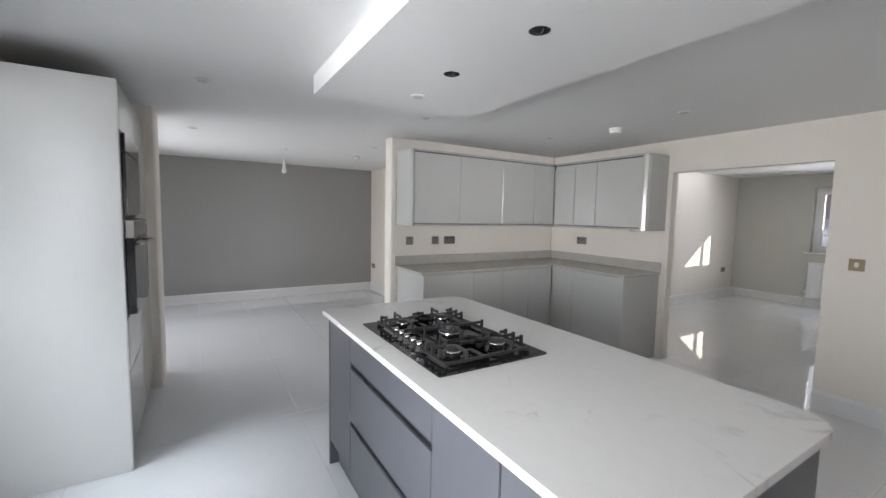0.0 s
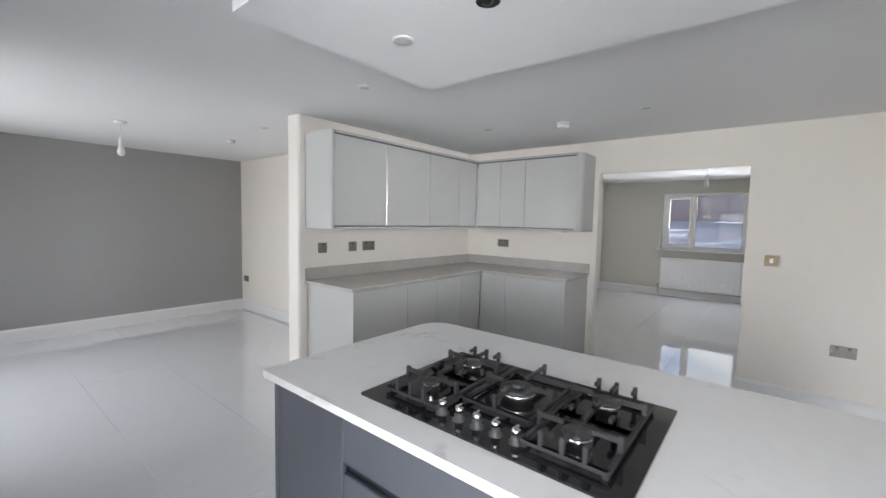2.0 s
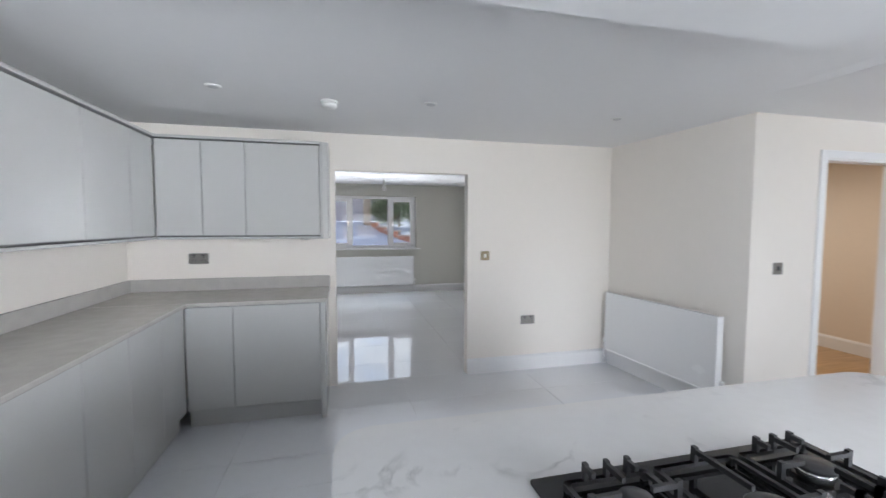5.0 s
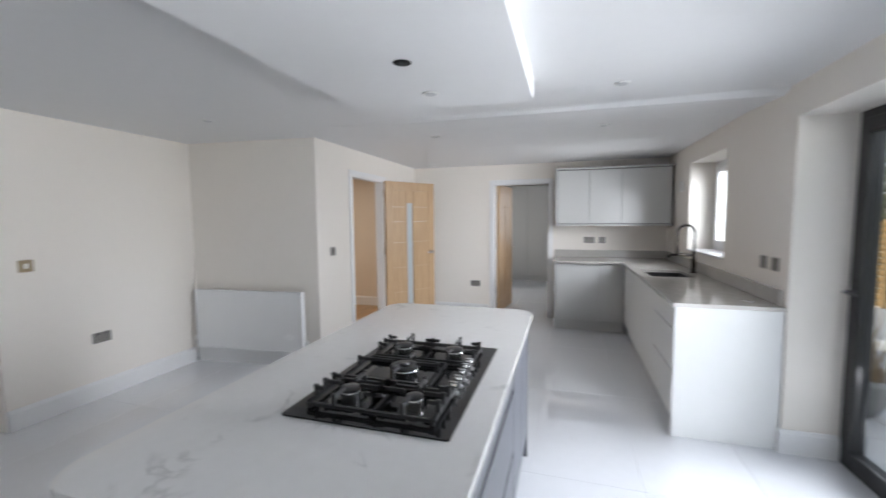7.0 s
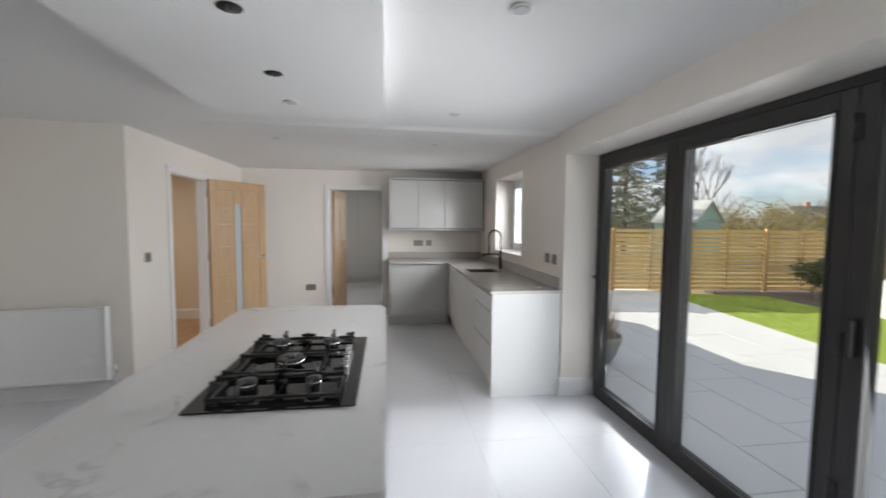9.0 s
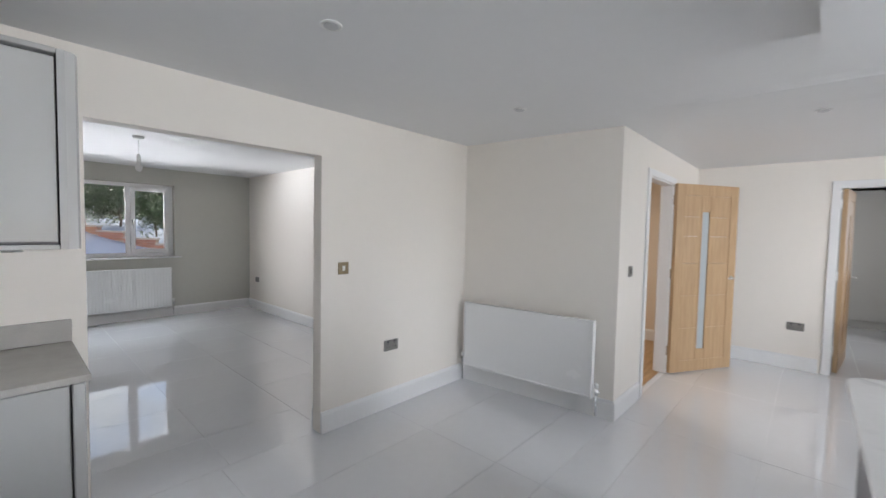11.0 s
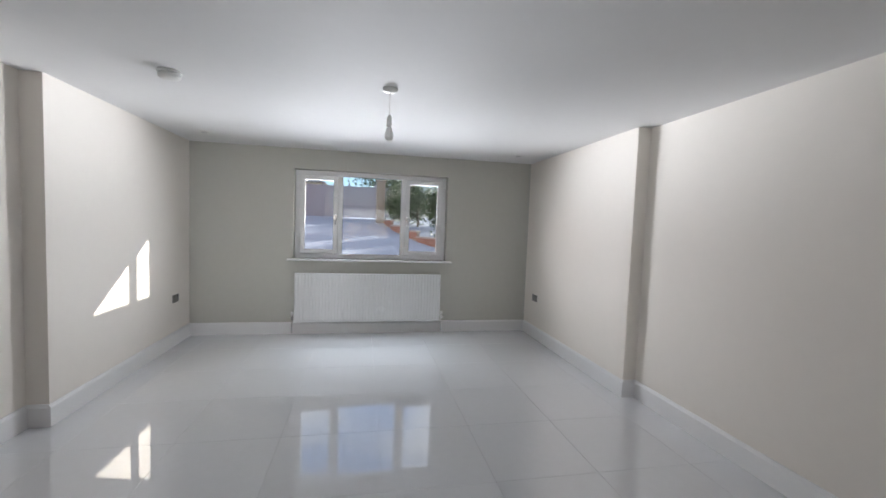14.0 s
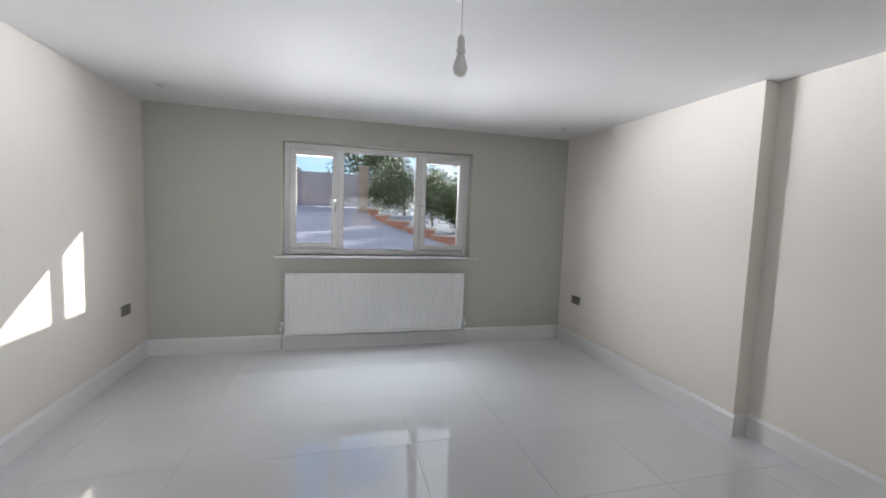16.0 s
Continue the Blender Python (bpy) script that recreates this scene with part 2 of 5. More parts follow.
M_CHROME = mat("chrome", (0.80, 0.80, 0.80), 0.10, 1.0, var=0.03, scale=10)
M_STEEL = mat("brushed_steel_plate", (0.27, 0.26, 0.245), 0.5, 0.8, var=0.06, scale=30)
M_BRASS = mat("brushed_brass_plate", (0.29, 0.235, 0.15), 0.5, 0.8, var=0.06, scale=30)
M_INSERT = mat("socket_insert_dark", (0.05, 0.05, 0.05), 0.4, var=0.1, scale=20)
M_PLASTIC = mat("plastic_white", (0.78, 0.78, 0.76), 0.35, var=0.02, scale=10)
M_RAD = mat("radiator_enamel_white", (0.84, 0.845, 0.845), 0.25, var=0.015, scale=5)
M_OAK = wood("oak_veneer", (0.43, 0.285, 0.155), (0.52, 0.355, 0.205), 0.38, "Z")
M_OAKF = wood("oak_floor", (0.36, 0.22, 0.10), (0.52, 0.34, 0.17), 0.3, "X", 3)
M_HALL = mat("hall_paint_cream", (0.74, 0.65, 0.54), 0.7, var=0.02, scale=3)
M_ANTH = mat("aluminium_anthracite", (0.020, 0.0195, 0.020), 0.42, var=0.06, scale=8)
M_UPVC = mat("upvc_white", (0.87, 0.87, 0.87), 0.28, var=0.015, scale=6)
M_SEAL = mat("rubber_seal", (0.02, 0.02, 0.02), 0.6)
M_GLASS = glass("window_glass")
M_FROST = mat("frosted_glass", (0.42, 0.46, 0.48), 0.35, var=0.03, scale=6)
M_LENS = mat("lamp_lens", (0.55, 0.56, 0.57), 0.3, var=0.05, scale=20)
M_BUFF = mat("pier_buff_stone", (0.34, 0.30, 0.25), 0.9, var=0.15, scale=8)
M_OVENG = mat("oven_black_glass", (0.02, 0.02, 0.022), 0.06, var=0.05, scale=4, rvar=0.01)
M_BLACK = mat("hole_shade_black", (0.006, 0.006, 0.006), 0.9)
M_SINK = mat("sink_black_granite", (0.012, 0.012, 0.013), 0.65, var=0.2, scale=40)
M_BRONZE = mat("tap_dark_bronze", (0.035, 0.030, 0.027), 0.3, 1.0, var=0.08, scale=20)
M_PAVE = mat("patio_porcelain_grey", (0.54, 0.545, 0.55), 0.6, var=0.05, scale=5, bump=0.2, bump_scale=120, objrand=0.4)
M_PJOINT = mat("patio_joint_dark", (0.24, 0.24, 0.235), 0.9, var=0.1, scale=20)
M_LAWN = mat("artificial_lawn_soil", (0.20, 0.28, 0.03), 0.9, var=0.2, scale=10)
M_BLADE = mat("lawn_blades", (0.34, 0.40, 0.045), 0.6, var=0.35, scale=3, island=0.8)
M_SOIL = mat("garden_soil", (0.075, 0.062, 0.052), 0.95, var=0.4, scale=8, bump=1.0, bump_scale=25)
M_GROUND = mat("far_ground_olive", (0.19, 0.155, 0.075), 0.95, var=0.3, scale=0.6)
M_FENCE = wood("fence_softwood", (0.66, 0.41, 0.14), (0.82, 0.56, 0.23), 0.65, "Y", 3)
M_POST = wood("fence_post_softwood", (0.38, 0.24, 0.10), (0.56, 0.37, 0.17), 0.65, "Z", 3)
M_TARMAC = mat("driveway_tarmac", (0.32, 0.36, 0.47), 0.75, var=0.12, scale=5, bump=0.5, bump_scale=160)
M_BRICK = mat("brick_red", (0.42, 0.22, 0.165), 0.85, var=0.2, scale=12, bump=0.4, bump_scale=80, island=1.2)
M_MORTAR = mat("mortar", (0.42, 0.39, 0.35), 0.95, var=0.1, scale=20)
M_COPING = mat("coping_stone", (0.52, 0.47, 0.42), 0.8, var=0.1, scale=8)
M_GFENCE = mat("garage_cladding_grey", (0.26, 0.26, 0.32), 0.6, var=0.08, scale=4)
M_ROOF = mat("roof_tile_grey", (0.17, 0.17, 0.185), 0.8, var=0.15, scale=6, island=0.5)
M_RENDERW = mat("house_render_pale", (0.60, 0.58, 0.54), 0.9, var=0.06, scale=3)
M_TEAL = mat("shed_boards_teal", (0.27, 0.42, 0.38), 0.7, var=0.08, scale=5, island=0.4)
M_FELT = mat("shed_felt_green_grey", (0.42, 0.44, 0.43), 0.9, var=0.1, scale=8)
M_BARK = mat("bark_grey_brown", (0.13, 0.10, 0.075), 0.9, var=0.25, scale=10, bump=0.6, bump_scale=40, stretch=(1, 1, 0.3))
M_TWIG = mat("twig_brown", (0.17, 0.13, 0.095), 0.9, var=0.25, scale=10)
# Needle colours lifted: haze over the far trees is put into them.
M_PINE = mat("conifer_needles_hazed", (0.19, 0.21, 0.135), 0.7, var=0.45, scale=2, island=1.5)
M_PINEB = mat("blue_spruce_needles_hazed", (0.15, 0.175, 0.155), 0.7, var=0.4, scale=2, island=1.5)
M_LEAF = mat("hedge_leaves", (0.045, 0.085, 0.022), 0.55, var=0.5, scale=2, island=1.8)
M_OLIVE = mat("spring_shrub_leaves", (0.36, 0.31, 0.13), 0.7, var=0.4, scale=2, island=1.5)
M_ROOFB = mat("roof_tile_brown", (0.16, 0.115, 0.09), 0.85, var=0.2, scale=3)
M_POT = mat("planter_fibre_grey", (0.22, 0.215, 0.205), 0.7, var=0.12, scale=12, bump=0.3, bump_scale=60)
M_DRY = mat("dried_grass_stems", (0.36, 0.27, 0.17), 0.8, var=0.3, scale=6, island=1.0)
M_WHITEP = mat("pedestal_white_paint", (0.74, 0.74, 0.72), 0.6, var=0.04, scale=8)
M_ORNA = mat("ornament_stone", (0.20, 0.19, 0.18), 0.8, var=0.15, scale=20)


# ---- builders ----
def box(bm, x0, x1, y0, y1, z0, z1, bevel=0.0, seg=1):
    vs = [bm.verts.new((x, y, z)) for x in (x0, x1) for y in (y0, y1) for z in (z0, z1)]
    fs = [bm.faces.new([vs[i] for i in q]) for q in ((0, 1, 3, 2), (4, 6, 7, 5), (0, 4, 5, 1), (2, 3, 7, 6), (0, 2, 6, 4), (1, 5, 7, 3))]
    if bevel:
        es = list({e for f in fs for e in f.edges})
        bmesh.ops.bevel(bm, geom=es, offset=bevel, segments=seg, affect="EDGES", profile=0.5)


def cyl(bm, base, r, h, axis="z", n=20, r2=None, cap=True):
    r2 = r if r2 is None else r2
    d = {"x": Vector((1, 0, 0)), "y": Vector((0, 1, 0)), "z": Vector((0, 0, 1))}[axis] if isinstance(axis, str) else Vector(axis).normalized()
    u = d.orthogonal().normalized()
    v = d.cross(u)
    base = Vector(base)
    a = [bm.verts.new(base + (u * math.cos(i * math.tau / n) + v * math.sin(i * math.tau / n)) * r) for i in range(n)]
    b = [bm.verts.new(base + d * h + (u * math.cos(i * math.tau / n) + v * math.sin(i * math.tau / n)) * r2) for i in range(n)]
    for i in range(n):
        bm.faces.new((a[i], a[(i + 1) % n], b[(i + 1) % n], b[i])).smooth = True
    if cap:
        bm.faces.new(list(reversed(a)))
        bm.faces.new(b)


def lathe(bm, profile, center, n=28):
    """Turns (radius, height) pairs about the upright axis through center."""
    rings = []
    for r, z in profile:
        rings.append([bm.verts.new((center[0] + r * math.cos(i * math.tau / n), center[1] + r * math.sin(i * math.tau / n), center[2] + z)) for i in range(n)])
    for p, q in zip(rings, rings[1:]):
        for i in range(n):
            bm.faces.new((p[i], p[(i + 1) % n], q[(i + 1) % n], q[i])).smooth = True
    bm.faces.new(list(reversed(rings[0])))
    bm.faces.new(rings[-1])


def prism(bm, pts, z0, z1):
    a, b = [bm.verts.new((x, y, z0)) for x, y in pts], [bm.verts.new((x, y, z1)) for x, y in pts]
    bm.faces.new(list(reversed(a)))
    bm.faces.new(b)
    for i in range(len(pts)):
        j = (i + 1) % len(pts)
        bm.faces.new((a[i], a[j], b[j], b[i]))


def tube(bm, pts, r, n=10):
    """A round bar along a line of points."""
    pts = [Vector(p) for p in pts]
    rings, u = [], None
    for i, p in enumerate(pts):
        d = (pts[min(i + 1, len(pts) - 1)] - pts[max(i - 1, 0)]).normalized()
        u = d.orthogonal().normalized() if u is None else (u - d * u.dot(d)).normalized()
        v = d.cross(u)
        rad = r[i] if isinstance(r, (list, tuple)) else r
        rings.append([bm.verts.new(p + (u * math.cos(k * math.tau / n) + v * math.sin(k * math.tau / n)) * rad) for k in range(n)])
    for p, q in zip(rings, rings[1:]):
        for k in range(n):
            bm.faces.new((p[k], p[(k + 1) % n], q[(k + 1) % n], q[k])).smooth = True
    bm.faces.new(list(reversed(rings[0])))
    bm.faces.new(rings[-1])


def mesh_of(name, bm, material):
    bmesh.ops.recalc_face_normals(bm, faces=bm.faces)
    me = bpy.data.meshes.new(name)
    bm.to_mesh(me)
    bm.free()
    me.materials.append(material)
    return me


def part(name, bm, material, parent, label=""):
    ob = new(name, mesh_of(name, bm, material))
    ob.parent = parent
    if label:
        ob["label"] = label
    return ob


def pbox(name, parent, material, *a, label="", **k):
    bm = bmesh.new()
    box(bm, *a, **k)
    return part(name, bm, material, parent, label)


def single(name, bm, material, label, category, group="", kind=""):
    return tagged(new(name, mesh_of(name, bm, material)), label, category, group, kind)


def thing(name, label, category, group="", at=(0, 0, 0), kind=""):
    ob = new(name)
    ob.empty_display_size = 0.1
    ob.location = at
    return tagged(ob, label, category, group, kind)


def structure(name, boxes, material, label, category="wall", bevel=0.0):
    bm = bmesh.new()
    for b in boxes:
        box(bm, *b, bevel=bevel)
    return single(name, bm, material, label, category, kind="structure")


def holed(axis, a0, a1, t0, t1, z0, z1, holes):
    """Boxes of a wall along an axis ('x' or 'y'), with through openings (from, to, bottom, top)."""
    out, at = [], a0
    mk = (lambda p, q, r, s: (p, q, t0, t1, r, s)) if axis == "x" else (lambda p, q, r, s: (t0, t1, p, q, r, s))
    for h0, h1, hb, ht in sorted(holes):
        if h0 > at:
            out.append(mk(at, h0, z0, z1))
        if hb > z0:
            out.append(mk(h0, h1, z0, hb))
        if ht < z1:
            out.append(mk(h0, h1, ht, z1))
        at = h1
    if at < a1:
        out.append(mk(at, a1, z0, z1))
    return out


# ---- structure ----
CK, CR = 2.255, 2.295          # ceilings: kitchen, sitting room
Y_S = -5.015                   # inner face of the garden wall
X_E = 7.17                     # inner face of the end wall

structure("wall_north", holed("x", -0.19, 4.60, 0.0, 0.10, -0.05, 2.40, [(1.60, 2.82, -0.05, 1.935)]), M_WALL, "smooth warm-white plastered wall with a square opening")
structure("wall_nib", [(-0.165, 0.0, -2.385, 0.0, -0.05, 2.27)], M_WALL, "warm-white plastered nib wall with eased corners", bevel=0.012)
structure("wall_living_north", [(-3.48, -0.165, -1.305, -1.20, -0.05, 2.27)], M_WALL, "warm-white plastered wall of the living area")
structure("wall_living_west", [(-3.48, -3.36, -5.40, -1.305, -0.05, 2.27)], M_GREYL, "matt grey painted feature wall of the living area")
structure("wall_south", holed("x", -3.48, 7.48, -5.38, Y_S, -0.15, 2.27,
          [(-3.05, -0.65, 0.0, 2.05), (1.26, 4.04, -0.15, 2.055), (5.13, 6.20, 1.095, 2.052)]), M_WALL, "thick white plastered outer wall with deep window reveals")
structure("wall_pillar", [(-0.38, 0.0, Y_S + 0.004, -4.40, -0.05, 2.27)], M_WALL, "white plastered pillar beside the tall units", bevel=0.012)
structure("wall_east", holed("y", Y_S, -1.31, X_E, X_E + 0.11, -0.05, 2.27, [(-3.49, -2.655, -0.05, 1.985)]), M_WALL, "warm-white plastered end wall with a doorway")
structure("wall_hall", holed("x", 4.505, X_E, -1.41, -1.31, -0.05, 2.27, [(5.16, 6.01, -0.05, 1.975)]), M_WALL, "warm-white plastered wall with a doorway")
bm = bmesh.new()
prism(bm, [(4.375, 0.0), (4.505, -1.41), (4.60, -1.40), (4.48, 0.0)], -0.05, 2.27)
single("wall_recess", bm, M_WALL, "warm-white plastered wall behind a radiator", "wall", kind="structure")
structure("wall_room_west", [(-0.19, -0.03, 0.10, 2.76, -0.05, 2.36), (-0.19, 0.10, 2.76, 4.95, -0.05, 2.36)], M_WALL, "white plastered wall with a shallow step")
structure("wall_room_east", [(4.45, 4.60, 0.10, 2.745, -0.05, 2.36), (4.33, 4.60, 2.745, 4.95, -0.05, 2.36)], M_WALL, "white plastered wall with a shallow step")
structure("wall_room_north", holed("x", -0.19, 4.60, 4.95, 5.24, -0.15, 2.36, [(1.262, 3.185, 0.945, 2.052)]), M_GREY, "matt grey painted feature wall round the front window")

# hall and utility, seen through doorways
structure("wall_hall_far", [(7.28, 7.40, -1.31, 1.30, -0.05, 2.27), (4.60, 7.40, 1.30, 1.42, -0.05, 2.27), (4.61, 4.72, -1.31, 1.30, -0.05, 2.27)], M_HALL, "cream painted hall walls in warm lamp light")
structure("wall_utility", [(7.28, 11.32, -2.30, -2.18, -0.05, 2.27), (11.20, 11.32, -3.80, -2.30, -0.05, 2.27)]
          + holed("x", 7.48, 11.32, -3.80, -3.69, -0.05, 2.5, [(8.4, 9.6, 1.0, 2.0)]), M_WALL, "white walls of the utility room")

structure("ceiling", [(-3.48, 7.28, -5.38, 0.0, CK, CK + 0.10)], M_CEIL, "smooth white plaster ceiling", "ceiling")
structure("ceiling_room", [(-0.19, 4.60, 0.10, 5.24, CR, CR + 0.10)], M_CEIL, "smooth white plaster ceiling of the sitting room", "ceiling")
structure("ceiling_hall", [(4.48, 7.40, 0.004, 1.42, CK, CK + 0.1), (7.28, 11.32, -3.80, -2.18, 2.27, 2.5)], M_CEIL, "white ceilings of hall and utility", "ceiling")
bm = bmesh.new()
box(bm, 1.455, 3.525, -3.528, -2.475, 2.147, CK)
single("ceiling_bulkhead", bm, M_CEIL, "white plastered drop ceiling above the island", "ceiling", kind="structure")
bm = bmesh.new()      # a faint plastered ridge across the ceiling
v = [bm.verts.new(p) for p in ((4.13, Y_S, CK), (4.21, Y_S, CK - 0.030), (4.75, Y_S, CK), (4.13, -1.7, CK), (4.21, -2.0, CK - 0.012), (4.75, -1.7, CK))]
for q in ((0, 3, 4, 1), (1, 4, 5, 2), (0, 1, 2), (3, 5, 4)):
    bm.faces.new([v[i] for i in q])
single("trim_ceiling_ridge", bm, M_CEIL, "slight plastered ridge over a boxed-in beam", "ceiling", kind="structure")
# Unseen roof and upper storey, added to block the sky and shade the patio.
structure("roof", [(-3.8, 7.48, -5.42, 0.0, CK + 0.11, 3.0), (-0.4, 4.9, 0.0, 5.45, CR + 0.11, 3.0), (4.6, 7.48, 0.0, 1.5, CK + 0.11, 3.0), (-3.7, 7.4, -4.0, 5.2, 3.0, 5.3)],
          M_RENDERW, "unseen pale blocks for upper storey and flat roof", "roof")
# Unseen block added to cut the sun patch flat along its lower edge.
structure("sun_block", [(4.70, 9.2, 1.5, 8.9, -0.1, 3.17)], M_RENDERW, "unseen pale block that cuts the low sun off the sitting-room wall", "house")


def skirting(name, x0, y0, x1, y1, side, h=0.15, t=0.018):
    """A moulded board along a line; side +1 lies to the left of the line's way."""
    d = Vector((x1 - x0, y1 - y0, 0))
    n = Vector((-d.y, d.x, 0)).normalized() * side
    prof = [(0.0, 0.0), (t, 0.0), (t, h - 0.022), (t - 0.006, h - 0.012), (t - 0.010, h - 0.002), (0.002, h), (0.0, h)]
    bm = bmesh.new()
    a = [bm.verts.new((x0 + n.x * u, y0 + n.y * u, z)) for u, z in prof]
    b = [bm.verts.new((x1 + n.x * u, y1 + n.y * u, z)) for u, z in prof]
    for i in range(len(prof)):
        j = (i + 1) % len(prof)
        bm.faces.new((a[i], a[j], b[j], b[i]))
    bm.faces.new(a)
    bm.faces.new(list(reversed(b)))
    return single(name, bm, M_TRIM, "white satin-painted skirting board", "skirting", kind="structure")


for s in ((-3.36, -5.0, -3.36, -1.305, -1), (-3.34, -1.305, -0.165, -1.305, -1), (-0.165, -1.325, -0.165, -2.385, -1), (-0.183, -2.385, 0.018, -2.385, -1),
          (2.82, 0, 4.375, 0, -1), (4.375, -0.018, 4.505, -1.41, -1), (4.487, -1.41, 5.09, -1.41, -1), (6.08, -1.41, X_E, -1.41, -1), (X_E, -1.43, X_E, -2.585, -1),
          (2.82, 0.10, 4.45, 0.10, 1), (4.45, 0.12, 4.45, 2.745, 1), (4.468, 2.745, 4.33, 2.745, 1), (4.33, 2.727, 4.33, 4.95, 1), (4.31, 4.95, 0.10, 4.95, 1),
          (0.10, 4.93, 0.10, 2.742, 1), (0.10, 2.76, -0.03, 2.76, 1), (-0.03, 2.74, -0.03, 0.12, 1), (-0.03, 0.10, 1.60, 0.10, 1),
          (4.04, Y_S, 4.075, Y_S, 1), (4.04, -5.33, 4.04, Y_S + 0.018, 1), (7.28, 1.28, 7.28, -1.30, -1)):
    skirting("baseboard", *s)


def lining(name, axis, a0, a1, t0, t1, top, w=0.065):
    """A white door lining with architraves on both faces."""
    bm = bmesh.new()
    mk = (lambda p, q, r, s, z0, z1: box(bm, p, q, r, s, z0, z1, bevel=0.003)) if axis == "x" else (lambda p, q, r, s, z0, z1: box(bm, r, s, p, q, z0, z1, bevel=0.003))
    for p, q in ((a0, a0 + 0.028), (a1 - 0.028, a1)):
        mk(p, q, t0 - 0.003, t1 + 0.003, 0, top)
    mk(a0, a1, t0 - 0.003, t1 + 0.003, top - 0.028, top + 0.002)
    for f0, f1 in ((t0 - 0.018, t0 - 0.002), (t1 + 0.002, t1 + 0.018)):
        mk(a0 - w + 0.02, a0 + 0.018, f0, f1, 0, top + w - 0.02)
        mk(a1 - 0.018, a1 + w - 0.02, f0, f1, 0, top + w - 0.02)
        mk(a0 + 0.018, a1 - 0.018, f0, f1, top - 0.016, top + w - 0.02)
    return single(name, bm, M_TRIM, "white painted door lining with square architrave", "door frame", kind="structure")


lining("trim_door_hall", "x", 5.16, 6.01, -1.41, -1.31, 1.975)
lining("trim_door_utility", "y", -3.49, -2.655, X_E, X_E + 0.11, 1.985)

structure("floor_slab", [(-3.48, 11.3, -5.38, 0.05, -0.15, -0.0025), (-0.19, 4.6, 0.05, 5.24, -0.15, -0.0025)], M_GROUT, "grey grouted floor bed", "floor")
structure("floor_hall", [(4.72, 7.28, -1.36, 1.30, -0.0024, 0.001)], M_OAKF, "warm oak floor of the hall", "floor")


# ---- doors ----
def oak_door(name, label, at, turn, width=0.80, height=1.955, glazed=True):
    """A leaf that hangs from its left edge along +x; its thickness runs to -y."""
    d = thing(name, label, "door", at=at, kind="structure")
    d.rotation_euler = (0, 0, radians(turn))
    t, sw = 0.040, 0.105
    for n, x0, x1, z0, z1 in (("stile", 0, sw, 0, height), ("stile", width - sw, width, 0, height), ("rail", sw, width - sw, 0, 0.12), ("rail", sw, width - sw, height - 0.115, height)):
        pbox(n, d, M_OAK, x0 + 0.0006, x1 - 0.0006, -t, 0, z0, z1, bevel=0.0015)
    g0, g1, gb, gt = width * 0.47 - 0.06, width * 0.47 + 0.065, 0.22, height - 0.27
    bm = bmesh.new()
    for x0, x1 in ((sw, g0), (g1, width - sw)):
        zs = [0.12, 0.46, 0.80, 1.14, 1.42, 1.62, height - 0.115]
        for z0, z1 in zip(zs, zs[1:]):
            box(bm, x0 + 0.002, x1 - 0.002, -t + 0.004, -0.004, z0 + 0.0015, z1 - 0.0015, bevel=0.001)
    box(bm, g0, g1, -t + 0.004, -0.004, 0.12, gb, bevel=0.002)
    box(bm, g0, g1, -t + 0.004, -0.004, gt, height - 0.115, bevel=0.002)
    part("panel", bm, M_OAK, d)
    if glazed:
        pbox("glass_strip", d, M_FROST, g0, g1, -t + 0.014, -0.014, gb, gt, label="narrow frosted glass strip")
    else:
        pbox("centre_panel", d, M_OAK, g0, g1, -t + 0.006, -0.006, gb, gt)
    bm = bmesh.new()
    for x0, x1, z0, z1 in ((g0, g0 + 0.012, gb, gt), (g1 - 0.012, g1, gb, gt), (g0, g1, gb, gb + 0.012), (g0, g1, gt - 0.012, gt)):
        box(bm, x0, x1, -t + 0.001, -0.001, z0, z1, bevel=0.001)
    part("glazing_bead", bm, M_OAK, d)
    for s in (-1, 1):
        bm = bmesh.new()
        y = 0.0 if s > 0 else -t
        cyl(bm, (width - 0.06, y, 0.98), 0.026, 0.008 * s, "y")
        tube(bm, [(width - 0.06, y, 0.98), (width - 0.06, y + 0.045 * s, 0.98), (width - 0.075, y + 0.052 * s, 0.98), (width - 0.17, y + 0.052 * s, 0.98)], 0.008)
        part("handle", bm, M_CHROME, d, "chrome lever handle")
    for z in (0.18, 0.98, 1.74):
        pbox("hinge", d, M_CHROME, -0.012, 0.004, -0.004, 0.010, z, z + 0.10, label="steel butt hinge", bevel=0.002)
    return d


oak_door("door_1", "open oak door with a narrow frosted glass strip", (5.992, -1.424, 0.012), -30.5, 0.835)
oak_door("door_2", "oak door standing open into the utility room", (X_E + 0.115, -2.70, 0.012), -7, 0.78, glazed=False)


# ---- windows ----
def pane(parent, x0, x1, y0, y1, z0, z1):
    p = pbox("pane", parent, M_GLASS, x0, x1, y0, y1, z0, z1, label="clear glass pane")
    p.visible_shadow = False
    return p


def frame_of(name, parent, material, x0, x1, y0, y1, z0, z1, w, label="", bevel=0.004):
    bm = bmesh.new()
    box(bm, x0, x0 + w, y0, y1, z0, z1, bevel=bevel)
    box(bm, x1 - w, x1, y0, y1, z0, z1, bevel=bevel)
    box(bm, x0 + w, x1 - w, y0, y1, z0, z0 + w, bevel=bevel)
    box(bm, x0 + w, x1 - w, y0, y1, z1 - w, z1, bevel=bevel)
    return part(name, bm, material, parent, label)


